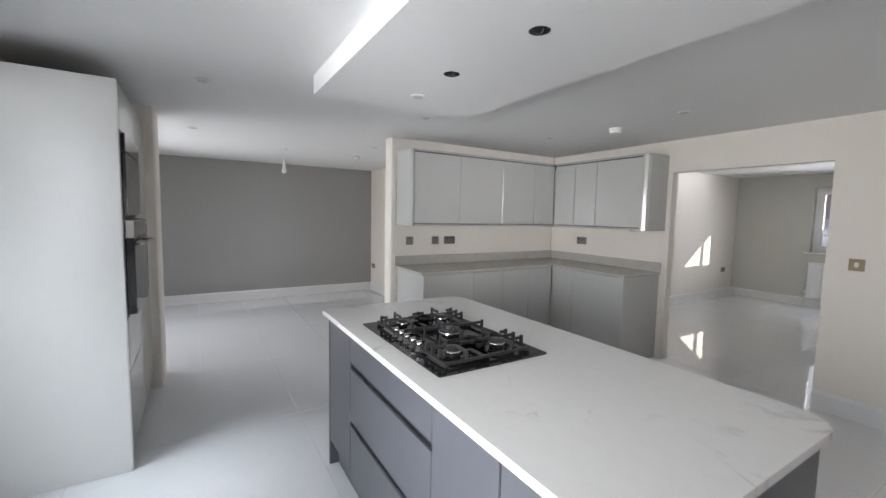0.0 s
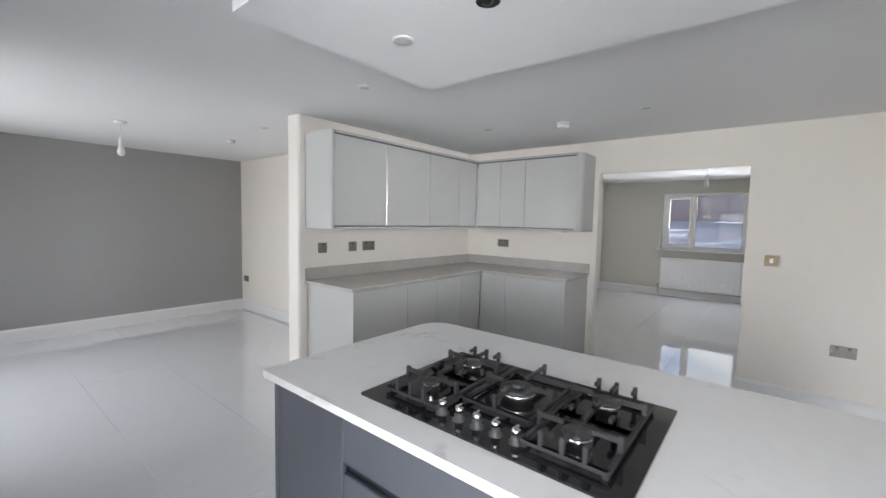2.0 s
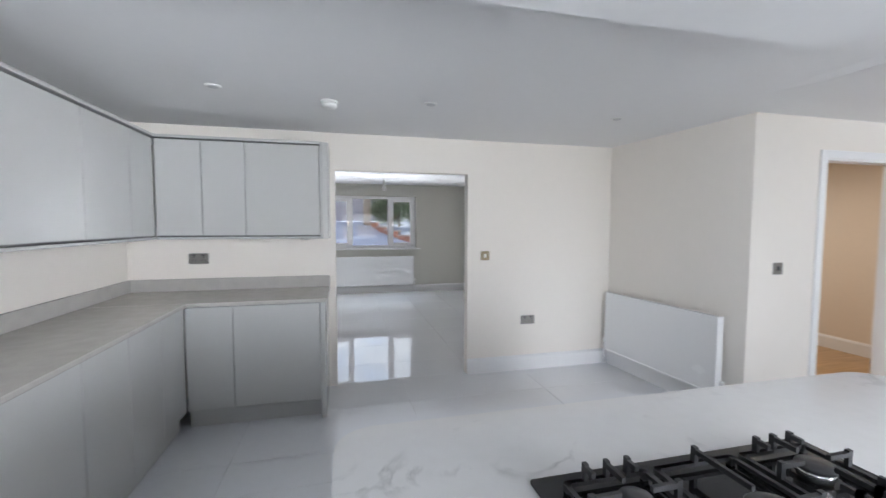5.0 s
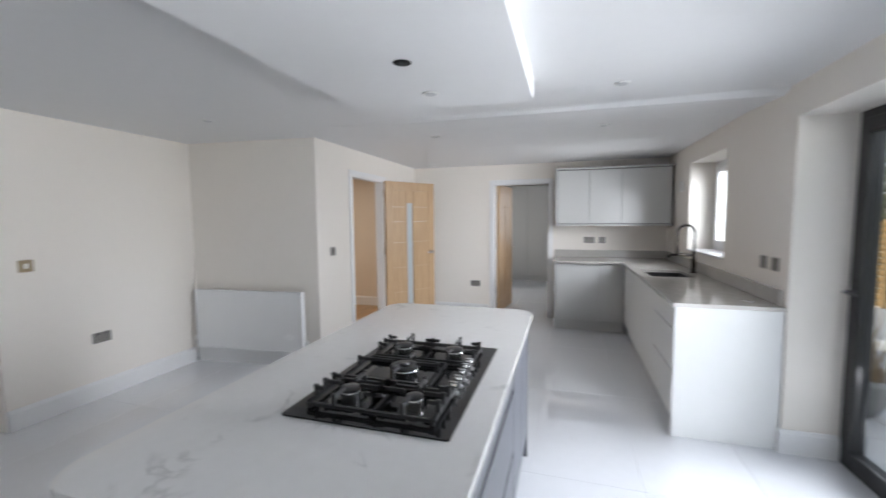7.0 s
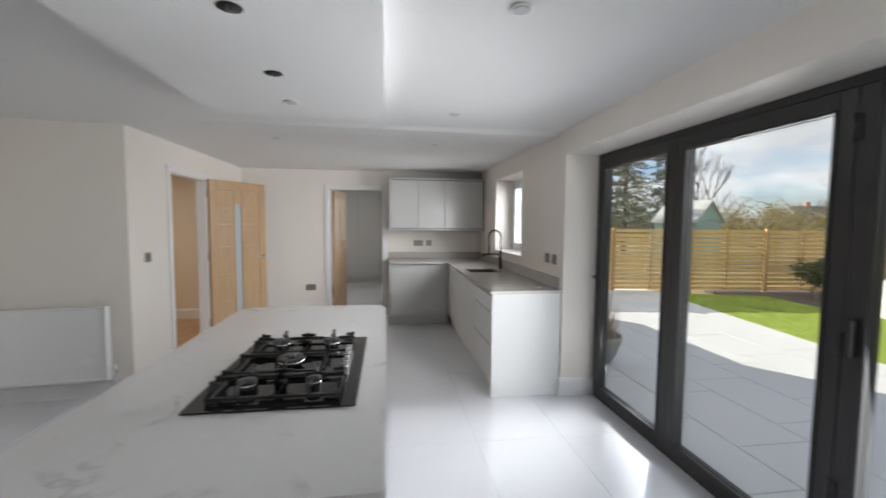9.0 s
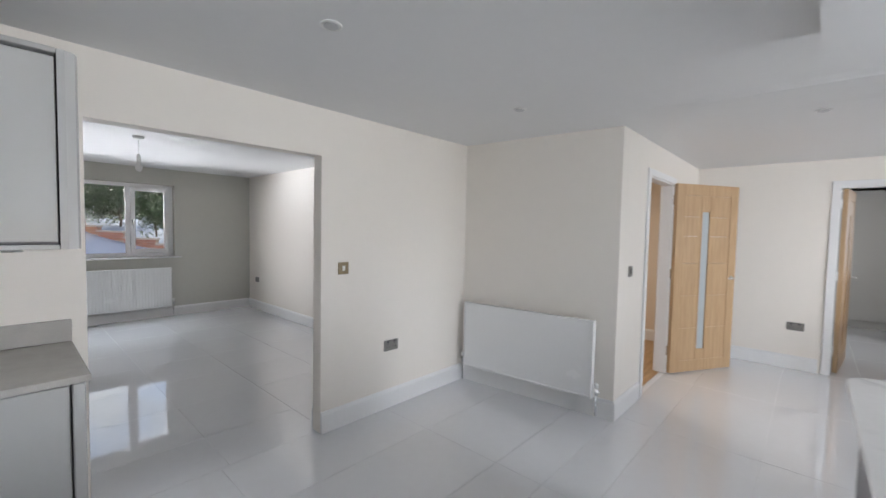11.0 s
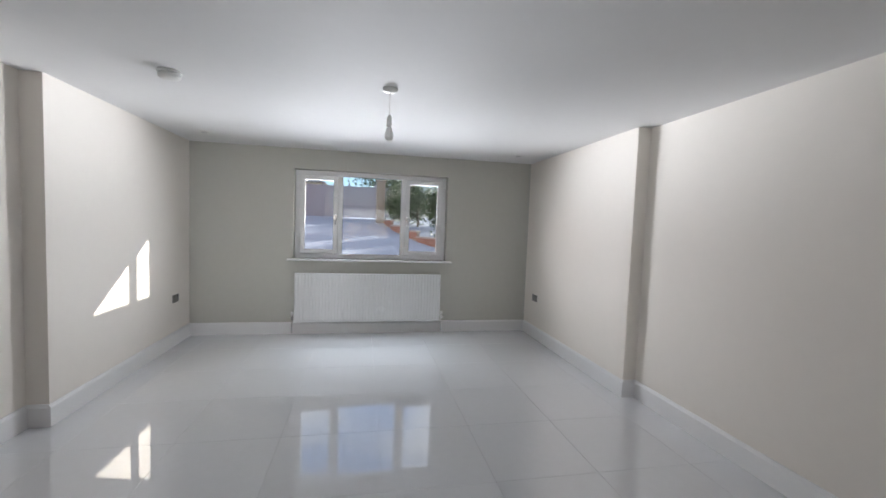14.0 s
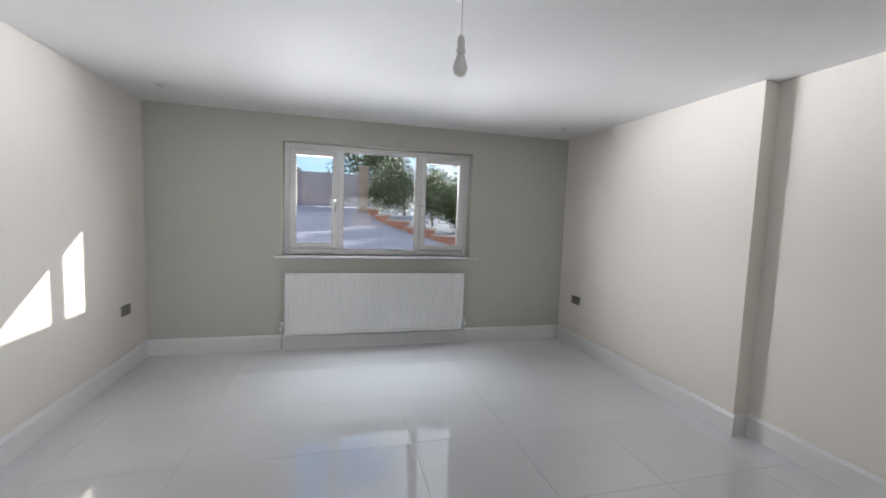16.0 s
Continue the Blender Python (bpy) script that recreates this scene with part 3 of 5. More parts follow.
w1 = thing("window_1", "white three-light window with two opening casements", "window", kind="structure")
frame_of("window_frame", w1, M_UPVC, 1.264, 3.183, 5.06, 5.13, 0.947, 2.050, 0.055)
for x in (1.785, 2.585):
    pbox("mullion", w1, M_UPVC, x, x + 0.055, 5.062, 5.128, 1.002, 1.995, bevel=0.004)
for x0, x1 in ((1.319, 1.785), (2.640, 3.128)):
    sash = frame_of("casement", w1, M_UPVC, x0 + 0.003, x1 - 0.003, 5.045, 5.115, 1.005, 1.992, 0.055)
    frame_of("glazing_gasket", sash, M_SEAL, x0 + 0.056, x1 - 0.056, 5.050, 5.056, 1.058, 1.939, 0.004, bevel=0)
    pane(w1, x0 + 0.05, x1 - 0.05, 5.078, 5.084, 1.055, 1.942)
pane(w1, 1.840, 2.585, 5.090, 5.096, 1.002, 1.995)
frame_of("glazing_gasket", w1, M_SEAL, 1.838, 2.587, 5.066, 5.072, 1.000, 1.997, 0.005, bevel=0)
for x in (1.757, 2.667):
    bm = bmesh.new()
    box(bm, x - 0.014, x + 0.014, 5.030, 5.046, 1.44, 1.51, bevel=0.004)
    tube(bm, [(x, 5.030, 1.49), (x, 5.012, 1.49), (x, 5.008, 1.47), (x, 5.008, 1.38)], 0.007)
    part("window_handle", bm, M_CHROME, w1, "steel window handle")
pbox("window_sill", w1, M_TRIM, 1.195, 3.262, 4.885, 5.06, 0.922, 0.945, label="white window board", bevel=0.008, seg=2)

w2 = thing("window_2", "white kitchen window in a deep reveal over the sink", "window", kind="structure")
frame_of("window_frame", w2, M_UPVC, 5.132, 6.198, -5.33, -5.26, 1.10, 2.050, 0.06)
pbox("mullion", w2, M_UPVC, 5.64, 5.70, -5.328, -5.262, 1.16, 1.99, bevel=0.004)
frame_of("casement", w2, M_UPVC, 5.70, 6.138, -5.315, -5.245, 1.162, 1.988, 0.055)
for x0, x1 in ((5.19, 5.64), (5.75, 6.09)):
    pane(w2, x0, x1, -5.297, -5.291, 1.16, 1.99)
pbox("window_sill", w2, M_TRIM, 5.134, 6.196, -5.26, -5.0, 1.097, 1.115, label="white window board", bevel=0.005)

w3 = thing("window_3", "white framed glazing of the living area", "window", kind="structure")
frame_of("window_frame", w3, M_ANTH, -3.048, -0.652, -5.37, -5.31, 0.002, 2.048, 0.06)
pbox("mullion", w3, M_ANTH, -1.88, -1.82, -5.368, -5.312, 0.06, 1.99, bevel=0.004)


# bifold doors: three glazed leaves in a dark frame
bf = thing("door_bifold", "closed anthracite aluminium bifold doors to the garden", "bifold door", kind="structure")
BX0, BX1, BYA, BYB = 1.262, 4.038, -5.375, -5.305
frame_of("outer_frame", bf, M_ANTH, BX0, BX1, BYA, BYB, -0.012, 2.053, 0.045)
leaves = [(3.0987, 3.992), (2.1337, 3.0983), (1.308, 2.1333)]
for x0, x1 in leaves:
    leaf = frame_of("leaf", bf, M_ANTH, x0, x1, BYA + 0.008, BYB - 0.006 + 0.018, 0.036, 2.005, 0.072)
    frame_of("glazing_bead", leaf, M_ANTH, x0 + 0.068, x1 - 0.068, BYB - 0.004, BYB + 0.020, 0.104, 1.937, 0.016)
    frame_of("glazing_gasket", leaf, M_SEAL, x0 + 0.083, x1 - 0.083, BYB - 0.012, BYB - 0.006, 0.119, 1.922, 0.004, bevel=0)
    pane(bf, x0 + 0.07, x1 - 0.07, -5.345, -5.339, 0.106, 1.935)
bm = bmesh.new()
box(bm, 3.945, 3.972, BYB + 0.012, BYB + 0.022, 0.86, 1.10, bevel=0.004)
tube(bm, [(3.958, BYB + 0.02, 1.04), (3.958, BYB + 0.065, 1.04), (3.945, BYB + 0.072, 1.04), (3.85, BYB + 0.072, 1.035)], 0.009)
part("lever_handle", bm, M_ANTH, bf, "dark lever handle on a long plate")
for z in (0.42, 1.02, 1.85):
    bm = bmesh.new()
    box(bm, 2.113, 2.154, BYB + 0.012, BYB + 0.021, z - 0.05, z + 0.05, bevel=0.004)
    cyl(bm, (2.133, BYB + 0.022, z - 0.05), 0.008, 0.10)
    part("hinge", bm, M_ANTH, bf, "dark barrel hinge")
bm = bmesh.new()
box(bm, 2.082, 2.104, BYB + 0.012, BYB + 0.042, 0.98, 1.13, bevel=0.006)
part("pull_handle", bm, M_ANTH, bf, "dark fold-down pull handle")


# ---- kitchen units ----
def slab(name, parent, material, face, depth, a0, a1, z0, z1, axis, out, gap=0.002, label="", bevel=0.003):
    """A flat front on a plane: axis 'x' faces along x; out is +1 or -1."""
    f0, f1 = sorted((face, face - out * depth))
    if axis == "x":
        return pbox(name, parent, material, f0, f1, a0 + gap, a1 - gap, z0 + gap, z1 - gap, bevel=bevel, label=label)
    return pbox(name, parent, material, a0 + gap, a1 - gap, f0, f1, z0 + gap, z1 - gap, bevel=bevel, label=label)


def unit(name, label, axis, out, face, back, a0, a1, z0, z1, fronts, mats, plinth=0.0, group=""):
    """A cabinet: a carcass behind its fronts (a0, a1, z0, z1), and a plinth."""
    cab = thing(name, label, "cabinet", group)
    inner = face - out * 0.020
    f0, f1 = sorted((inner, back + out * 0.004))
    zb = z0 + plinth
    if axis == "x":
        pbox("body", cab, mats[1], f0, f1, a0 + 0.001, a1 - 0.001, zb, z1 - 0.001)
    else:
        pbox("body", cab, mats[1], a0 + 0.001, a1 - 0.001, f0, f1, zb, z1 - 0.001)
    for p, q, r, s, kind in fronts:
        slab(kind, cab, mats[0], face, 0.018, p, q, r, s, axis, out)
    if plinth:
        k0, k1 = sorted((face - out * 0.05, face - out * 0.066))
        if axis == "x":
            pbox("plinth", cab, mats[0], k0, k1, a0, a1, z0 + 0.001, z0 + plinth - 0.003)
        else:
            pbox("plinth", cab, mats[0], a0, a1, k0, k1, z0 + 0.001, z0 + plinth - 0.003)
    return cab


G = (M_UNIT, M_UNITIN)
WT, TH = 0.91, 0.025
ZD = WT - TH - 0.030           # top of the fronts, under a recessed grip rail
PL = 0.135
LB = "gloss light-grey handleless base cabinet under the worktop"
LW = "gloss light-grey handleless wall cabinet"
for a0, a1 in ((-2.285, -1.71), (-1.71, -1.325), (-1.325, -0.95), (-0.95, -0.588)):
    unit("base_cabinet", LB, "x", 1, 0.585, 0.0, a0, a1, 0, WT - TH, [(a0, a1, PL, ZD + 0.022, "door")], (M_UNIT, M_RAILG), PL, "base cabinets")
for a0, a1 in ((0.588, 0.895), (0.895, 1.492)):
    unit("base_cabinet", LB, "y", -1, -0.585, 0.0, a0, a1, 0, WT - TH, [(a0, a1, PL, ZD + 0.022, "door")], (M_UNIT, M_RAILG), PL, "base cabinets")
for a0, a1 in ((-2.285, -1.735), (-1.735, -1.155), (-1.155, -0.67), (-0.67, -0.338)):
    unit("wall_cabinet", LW, "x", 1, 0.335, 0.0, a0, a1, 1.365, 2.085, [(a0, a1, 1.371, 2.079, "door")], G, 0, "wall cabinets")
for a0, a1 in ((0.338, 0.645), (0.645, 0.945), (0.945, 1.49)):
    unit("wall_cabinet", LW, "y", -1, -0.335, 0.0, a0, a1, 1.365, 2.085, [(a0, a1, 1.371, 2.079, "door")], G, 0, "wall cabinets")


# end panels
single("end_panel", (lambda b: (box(b, 0.004, 0.605, -2.312, -2.287, 0.0, WT - TH - 0.001, bevel=0.002), b)[1])(bmesh.new()), M_UNIT, "gloss light-grey end panel of the base run", "panel")
single("end_panel", (lambda b: (box(b, 1.494, 1.53, -0.605, -0.004, 0.0, WT - TH - 0.001, bevel=0.004), b)[1])(bmesh.new()), M_UNIT, "gloss light-grey end panel of the base run", "panel")
for nm, pts in (("wall_end_panel", [(0.004, -2.287), (0.335, -2.287), (0.352, -2.300), (0.352, -2.318), (0.335, -2.330), (0.004, -2.330)]),
                ("wall_end_panel", [(1.492, -0.004), (1.492, -0.352), (1.515, -0.352), (1.545, -0.335), (1.556, -0.30), (1.556, -0.004)])):
    bm = bmesh.new()
    prism(bm, pts, 1.345, 2.105)
    single(nm, bm, M_UNIT, "gloss light-grey curved end panel of the wall cabinets", "panel")
for z0, z1, nm in ((2.087, 2.107, "cornice"), (1.345, 1.363, "pelmet")):
    bm = bmesh.new()
    box(bm, 0.004, 0.352, -2.286, -0.353, z0, z1, bevel=0.003)
    box(bm, 0.004, 1.491, -0.352, -0.004, z0, z1, bevel=0.003)
    single(nm, bm, M_UNIT, "light-grey trim running along the wall cabinets", "trim")
single("cabinet_light", (lambda b: (cyl(b, (1.36, -0.25, 1.333), 0.033, 0.012), b)[1])(bmesh.new()), M_ALU, "small round light under the wall cabinet", "light")


def worktop(name, boxes, material, label, bevel=0.003):
    """Stone slabs laid end to end."""
    top = thing(name, label, "worktop")
    for b in boxes:
        bm = bmesh.new()
        box(bm, *b, bevel=bevel)
        part("slab", bm, material, top)
    return top


Z0 = WT - TH
worktop("worktop", [(0.004, 0.612, -2.335, -0.612, Z0, WT), (0.004, 1.545, -0.612, -0.004, Z0, WT)], M_STONE, "speckled warm-grey quartz L-shaped worktop")
worktop("upstand", [(0.004, 0.022, -2.335, -0.022, WT + 0.001, WT + 0.10), (0.004, 1.545, -0.022, -0.004, WT + 0.001, WT + 0.10)], M_STONE, "speckled grey quartz upstand behind the worktop")

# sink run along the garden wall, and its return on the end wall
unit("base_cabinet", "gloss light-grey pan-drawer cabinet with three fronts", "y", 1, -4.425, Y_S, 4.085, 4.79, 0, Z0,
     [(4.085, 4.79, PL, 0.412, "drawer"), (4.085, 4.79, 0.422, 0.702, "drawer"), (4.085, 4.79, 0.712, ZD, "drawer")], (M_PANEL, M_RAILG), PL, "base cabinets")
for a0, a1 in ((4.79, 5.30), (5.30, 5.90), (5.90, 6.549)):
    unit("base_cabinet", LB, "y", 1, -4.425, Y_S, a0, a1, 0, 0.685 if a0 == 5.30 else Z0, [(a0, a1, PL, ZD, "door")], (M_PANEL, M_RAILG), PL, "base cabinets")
for a0, a1 in ((-4.12, -3.60), (-4.424, -4.12)):
    unit("base_cabinet", LB, "x", -1, 6.55, X_E, a0, a1, 0, Z0, [(a0, a1, PL, ZD + 0.022, "door")], (M_UNIT, M_RAILG), PL, "base cabinets")
for a0, a1 in ((-4.005, -3.60), (-4.40, -4.005), (-4.985, -4.40)):
    unit("wall_cabinet", LW, "x", -1, 6.82, X_E, a0, a1, 1.38, 2.10, [(a0, a1, 1.386, 2.094, "door")], G, 0, "wall cabinets")
for z0, z1, nm in ((2.102, 2.125, "cornice"), (1.355, 1.378, "pelmet")):
    bm = bmesh.new()
    box(bm, 6.80, X_E - 0.004, -5.0, -3.575, z0, z1, bevel=0.003)
    single(nm, bm, M_UNIT, "light-grey trim running along the wall cabinets", "trim")
single("wall_end_panel", (lambda b: (box(b, 6.80, X_E - 0.004, -3.598, -3.575, 1.379, 2.101, bevel=0.004), b)[1])(bmesh.new()), M_UNIT, "gloss light-grey end panel of the wall cabinets", "panel")
single("end_panel", (lambda b: (box(b, 6.53, X_E - 0.004, -3.598, -3.574, 0, Z0 - 0.001, bevel=0.003), b)[1])(bmesh.new()), M_UNIT, "gloss light-grey end panel of the base run", "panel")
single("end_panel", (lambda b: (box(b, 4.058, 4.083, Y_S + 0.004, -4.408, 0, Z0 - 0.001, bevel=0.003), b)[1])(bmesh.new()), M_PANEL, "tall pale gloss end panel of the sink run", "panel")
SX0, SX1, SY0, SY1 = 5.31, 5.83, -4.86, -4.49
worktop("worktop", [(4.045, SX0, Y_S + 0.004, -4.392, Z0, WT), (SX1, X_E - 0.004, Y_S + 0.004, -4.392, Z0, WT), (SX0, SX1, SY1, -4.392, Z0, WT), (SX0, SX1, Y_S + 0.004, SY0, Z0, WT),
        (6.515, X_E - 0.004, -4.392, -3.565, Z0, WT)], M_STONE, "speckled warm-grey quartz worktop with a cut-out for the sink", bevel=0.0)
worktop("upstand", [(4.10, X_E - 0.004, Y_S + 0.004, Y_S + 0.022, WT + 0.001, WT + 0.10), (X_E - 0.022, X_E - 0.004, Y_S + 0.022, -3.565, WT + 0.001, WT + 0.10)], M_STONE, "speckled grey quartz upstand behind the worktop")
sink = thing("sink", "black undermount granite sink in the worktop", "sink")
bm = bmesh.new()
for b in ((SX0 - 0.01, SX0 + 0.006, SY0 - 0.01, SY1 + 0.01, 0.70, Z0 - 0.001), (SX1 - 0.006, SX1 + 0.01, SY0 - 0.01, SY1 + 0.01, 0.70, Z0 - 0.001), (SX0, SX1, SY0 - 0.01, SY0 + 0.006, 0.70, Z0 - 0.001),
          (SX0, SX1, SY1 - 0.006, SY1 + 0.01, 0.70, Z0 - 0.001), (SX0 - 0.01, SX1 + 0.01, SY0 - 0.01, SY1 + 0.01, 0.69, 0.705)):
    box(bm, *b)
part("bowl", bm, M_SINK, sink)
bm = bmesh.new()
cyl(bm, (5.58, -4.70, 0.705), 0.04, 0.004)
part("waste", bm, M_CHROME, sink, "chrome waste")

tap = thing("kitchen_tap", "dark bronze tap with a tall spring neck", "tap", at=(5.66, -4.935, WT))
bm = bmesh.new()
cyl(bm, (0, 0, 0), 0.028, 0.012)
cyl(bm, (0, 0, 0.012), 0.021, 0.20)
part("body", bm, M_BRONZE, tap)
arc = [(0, 0.0, 0.20)] + [(0, 0.075 - 0.075 * math.cos(a), 0.40 + 0.075 * math.sin(a)) for a in [i * math.pi / 12 for i in range(13)]] + [(0, 0.15, 0.34), (0, 0.15, 0.26)]
bm = bmesh.new()
tube(bm, arc, 0.008)
part("neck", bm, M_BRONZE, tap)
bm = bmesh.new()
coil = []
pts = [Vector(p) for p in arc]
for i in range(len(pts) - 1):
    for k in range(12):
        p = pts[i].lerp(pts[i + 1], k / 12)
        d = (pts[i + 1] - pts[i]).normalized()
        u = Vector((1, 0, 0))
        v2 = d.cross(u)
        a = (i * 12 + k) * math.tau / 6
        coil.append(p + (u * math.cos(a) + v2 * math.sin(a)) * 0.013)
tube(bm, coil, 0.0028, 5)
part("spring", bm, M_BRONZE, tap, "dark spring coil")
bm = bmesh.new()
cyl(bm, (0, 0.15, 0.17), 0.016, 0.10, r2=0.013)
part("spray_head", bm, M_BRONZE, tap)
bm = bmesh.new()
tube(bm, [(0, 0, 0.185), (0, 0.13, 0.19)], 0.007)
tube(bm, [(0.02, 0, 0.10), (0.055, 0, 0.105), (0.10, 0, 0.13)], 0.007)
tube(bm, [(0, 0, 0.175), (0, 0.20, 0.180), (0, 0.222, 0.170), (0, 0.224, 0.150)], 0.012)
part("spout", bm, M_BRONZE, tap)
bm = bmesh.new()
lathe(bm, [(0.034, 0), (0.036, 0.004), (0.028, 0.007)], (4.22, -4.88, WT + 0.0005))
single("popup_socket", bm, M_CHROME, "chrome pop-up socket cap in the worktop", "socket")

# tall oven housing
tall = thing("oven_housing", "tall pale gloss cabinet holding two built-in ovens", "cabinet")
TX0, TX1, TYF, TZ = 0.61, 1.20, -4.47, 2.12
pbox("body", tall, M_UNITIN, TX0, TX1, Y_S + 0.004, TYF - 0.02, 0.10, TZ)
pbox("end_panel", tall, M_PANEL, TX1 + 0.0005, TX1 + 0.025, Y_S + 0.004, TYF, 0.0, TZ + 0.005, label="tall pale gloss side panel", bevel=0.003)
for z0, z1 in ((0.10, 0.55), (0.555, 0.86), (1.875, TZ)):
    slab("door", tall, M_UNIT, TYF, 0.018, TX0, TX1, z0, z1, "y", 1)
pbox("plinth", tall, M_UNIT, TX0, TX1, TYF - 0.06, TYF - 0.045, 0.0, 0.097)
for nm, z0, z1, lab, dp in (("oven", 0.875, 1.40, "black glass single oven with a steel bar handle", 0.045), ("compact_oven", 1.415, 1.865, "black glass compact oven", 0.022)):
    ov = thing(nm, lab, "oven")
    pbox("body", ov, M_STEEL, TX0 + 0.004, TX1 - 0.004, TYF - 0.018, TYF + 0.002, z0, z1)
    pbox("door", ov, M_OVENG, TX0 + 0.004, TX1 - 0.006, TYF + 0.004, TYF + dp, z0 + 0.006, z1 - 0.105, bevel=0.003)
    pbox("control_panel", ov, M_OVENG if nm == "compact_oven" else M_STEEL, TX0 + 0.004, TX1 - 0.006, TYF + 0.004, TYF + dp, z1 - 0.10, z1 - 0.004, bevel=0.003)
    if nm == "compact_oven":
        continue
    bm = bmesh.new()
    zb = z1 - 0.135
    tube(bm, [(TX0 + 0.06, TYF + dp + 0.035, zb), (TX1 - 0.06, TYF + dp + 0.035, zb)], 0.009)
    for x in (TX0 + 0.08, TX1 - 0.08):
        cyl(bm, (x, TYF + dp - 0.001, zb), 0.007, 0.036, "y")
    part("handle", bm, M_STEEL, ov, "steel bar handle")
unit("larder_cabinet", "tall light-grey gloss larder cabinet", "y", 1, TYF, Y_S, 0.006, TX0 - 0.003, 0, TZ, [(0.006, TX0 - 0.003, 0.10, 1.35, "door"), (0.006, TX0 - 0.003, 1.352, TZ, "door")], G, 0.10)

# ---- island ----
IX0, IX1, IY0, IY1 = 1.645, 3.60, -3.535, -2.61


def rounded(x0, x1, y0, y1, radii, n=7):
    pts = []
    for (cx, cy, a0), r in zip(((x0, y0, 180), (x1, y0, 270), (x1, y1, 0), (x0, y1, 90)), radii):
        ox, oy = cx + (r if cx == x0 else -r), cy + (r if cy == y0 else -r)
        pts += [(ox + r * math.cos(radians(a0 + 90 * i / n)), oy + r * math.sin(radians(a0 + 90 * i / n))) for i in range(n + 1)]
    return pts


bm = bmesh.new()
prism(bm, rounded(IX0, IX1, IY0, IY1, (0.012, 0.10, 0.10, 0.10)), Z0, WT)
bmesh.ops.bevel(bm, geom=[e for e in bm.edges if abs(e.verts[0].co.z - e.verts[1].co.z) < 1e-6], offset=0.003, segments=2, affect="EDGES")
single("island_worktop", bm, M_QUARTZ, "white veined quartz island worktop with rounded corners", "worktop")
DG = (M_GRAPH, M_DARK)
FY, BY = -3.505, -2.66
isl = "graphite satin island cabinet"
single("island_end_panel", (lambda b: (box(b, 1.675, 1.700, FY, BY, 0.0, Z0 - 0.001, bevel=0.002), b)[1])(bmesh.new()), M_GRAPH, "graphite satin island end panel", "panel")
single("island_end_panel", (lambda b: (box(b, 3.545, 3.570, FY, BY, 0.0, Z0 - 0.001, bevel=0.002), b)[1])(bmesh.new()), M_GRAPH, "graphite satin island end panel", "panel")
single("island_back_panel", (lambda b: (box(b, 1.701, 3.544, BY - 0.022, BY, 0.0, Z0 - 0.001, bevel=0.002), b)[1])(bmesh.new()), M_GRAPH, "graphite satin back panel of the island", "panel")
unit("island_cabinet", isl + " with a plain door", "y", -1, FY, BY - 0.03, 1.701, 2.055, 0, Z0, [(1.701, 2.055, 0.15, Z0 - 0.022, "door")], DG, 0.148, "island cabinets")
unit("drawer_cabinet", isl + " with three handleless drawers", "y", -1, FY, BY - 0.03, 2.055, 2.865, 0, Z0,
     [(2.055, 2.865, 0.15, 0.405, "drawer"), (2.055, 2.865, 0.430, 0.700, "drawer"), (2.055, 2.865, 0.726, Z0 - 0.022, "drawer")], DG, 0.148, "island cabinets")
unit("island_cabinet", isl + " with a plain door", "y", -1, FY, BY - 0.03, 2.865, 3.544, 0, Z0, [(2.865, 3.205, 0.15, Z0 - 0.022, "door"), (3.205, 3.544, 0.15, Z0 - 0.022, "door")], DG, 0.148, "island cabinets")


# ---- hob ----
HX0, HX1, HY0, HY1 = 2.055, 2.803, -3.443, -2.935
hob = thing("gas_hob", "black glass five-burner gas hob with cast-iron supports", "hob", at=(HX0, HY0, WT))
HW, HD, HZ = HX1 - HX0, HY1 - HY0, 0.006
bm = bmesh.new()
prism(bm, rounded(0, HW, 0, HD, (0.008,) * 4, 3), 0.0005, HZ)
part("glass_plate", bm, M_BGLASS, hob)
burners = ((0.150, 0.150, 0.025), (0.150, 0.365, 0.031), (0.374, 0.275, 0.050), (0.598, 0.150, 0.034), (0.598, 0.365, 0.035))
for x, y, r in burners:
    bm = bmesh.new()
    lathe(bm, [(r * 0.86, 0.0), (r * 0.9, 0.010), (r, 0.014), (r * 1.02, 0.024), (r * 0.96, 0.027)], (x, y, HZ))
    b = part("burner", bm, M_ALU, hob, "bright aluminium burner ring")
    bm = bmesh.new()
    if r > 0.045:
        lathe(bm, [(r * 1.04, 0.0275), (r * 1.04, 0.033), (r * 0.98, 0.036), (r * 0.55, 0.036), (r * 0.5, 0.033)], (x, y, HZ))
        lathe(bm, [(r * 0.36, 0.0335), (r * 0.36, 0.043), (r * 0.30, 0.046)], (x, y, HZ))
    else:
        lathe(bm, [(r * 1.03, 0.0275), (r * 1.05, 0.032), (r * 0.98, 0.036), (r * 0.2, 0.0375)], (x, y, HZ))
    part("burner_cap", bm, M_CAP, b, "black enamel burner cap")


def bar(bm, p, q, w, h):
    """A flat iron bar from p to q (tops given)."""
    p, q = Vector(p), Vector(q)
    d = (q - p).normalized()
    s = Vector((-d.y, d.x, 0)) * w / 2
    vs = [bm.verts.new(c) for c in (p - s, p + s, q + s, q - s)] + [bm.verts.new(c - Vector((0, 0, h))) for c in (p - s, p + s, q + s, q - s)]
    for f in ((0, 1, 2, 3), (7, 6, 5, 4), (0, 4, 5, 1), (1, 5, 6, 2), (2, 6, 7, 3), (3, 7, 4, 0)):
        bm.faces.new([vs[i] for i in f])


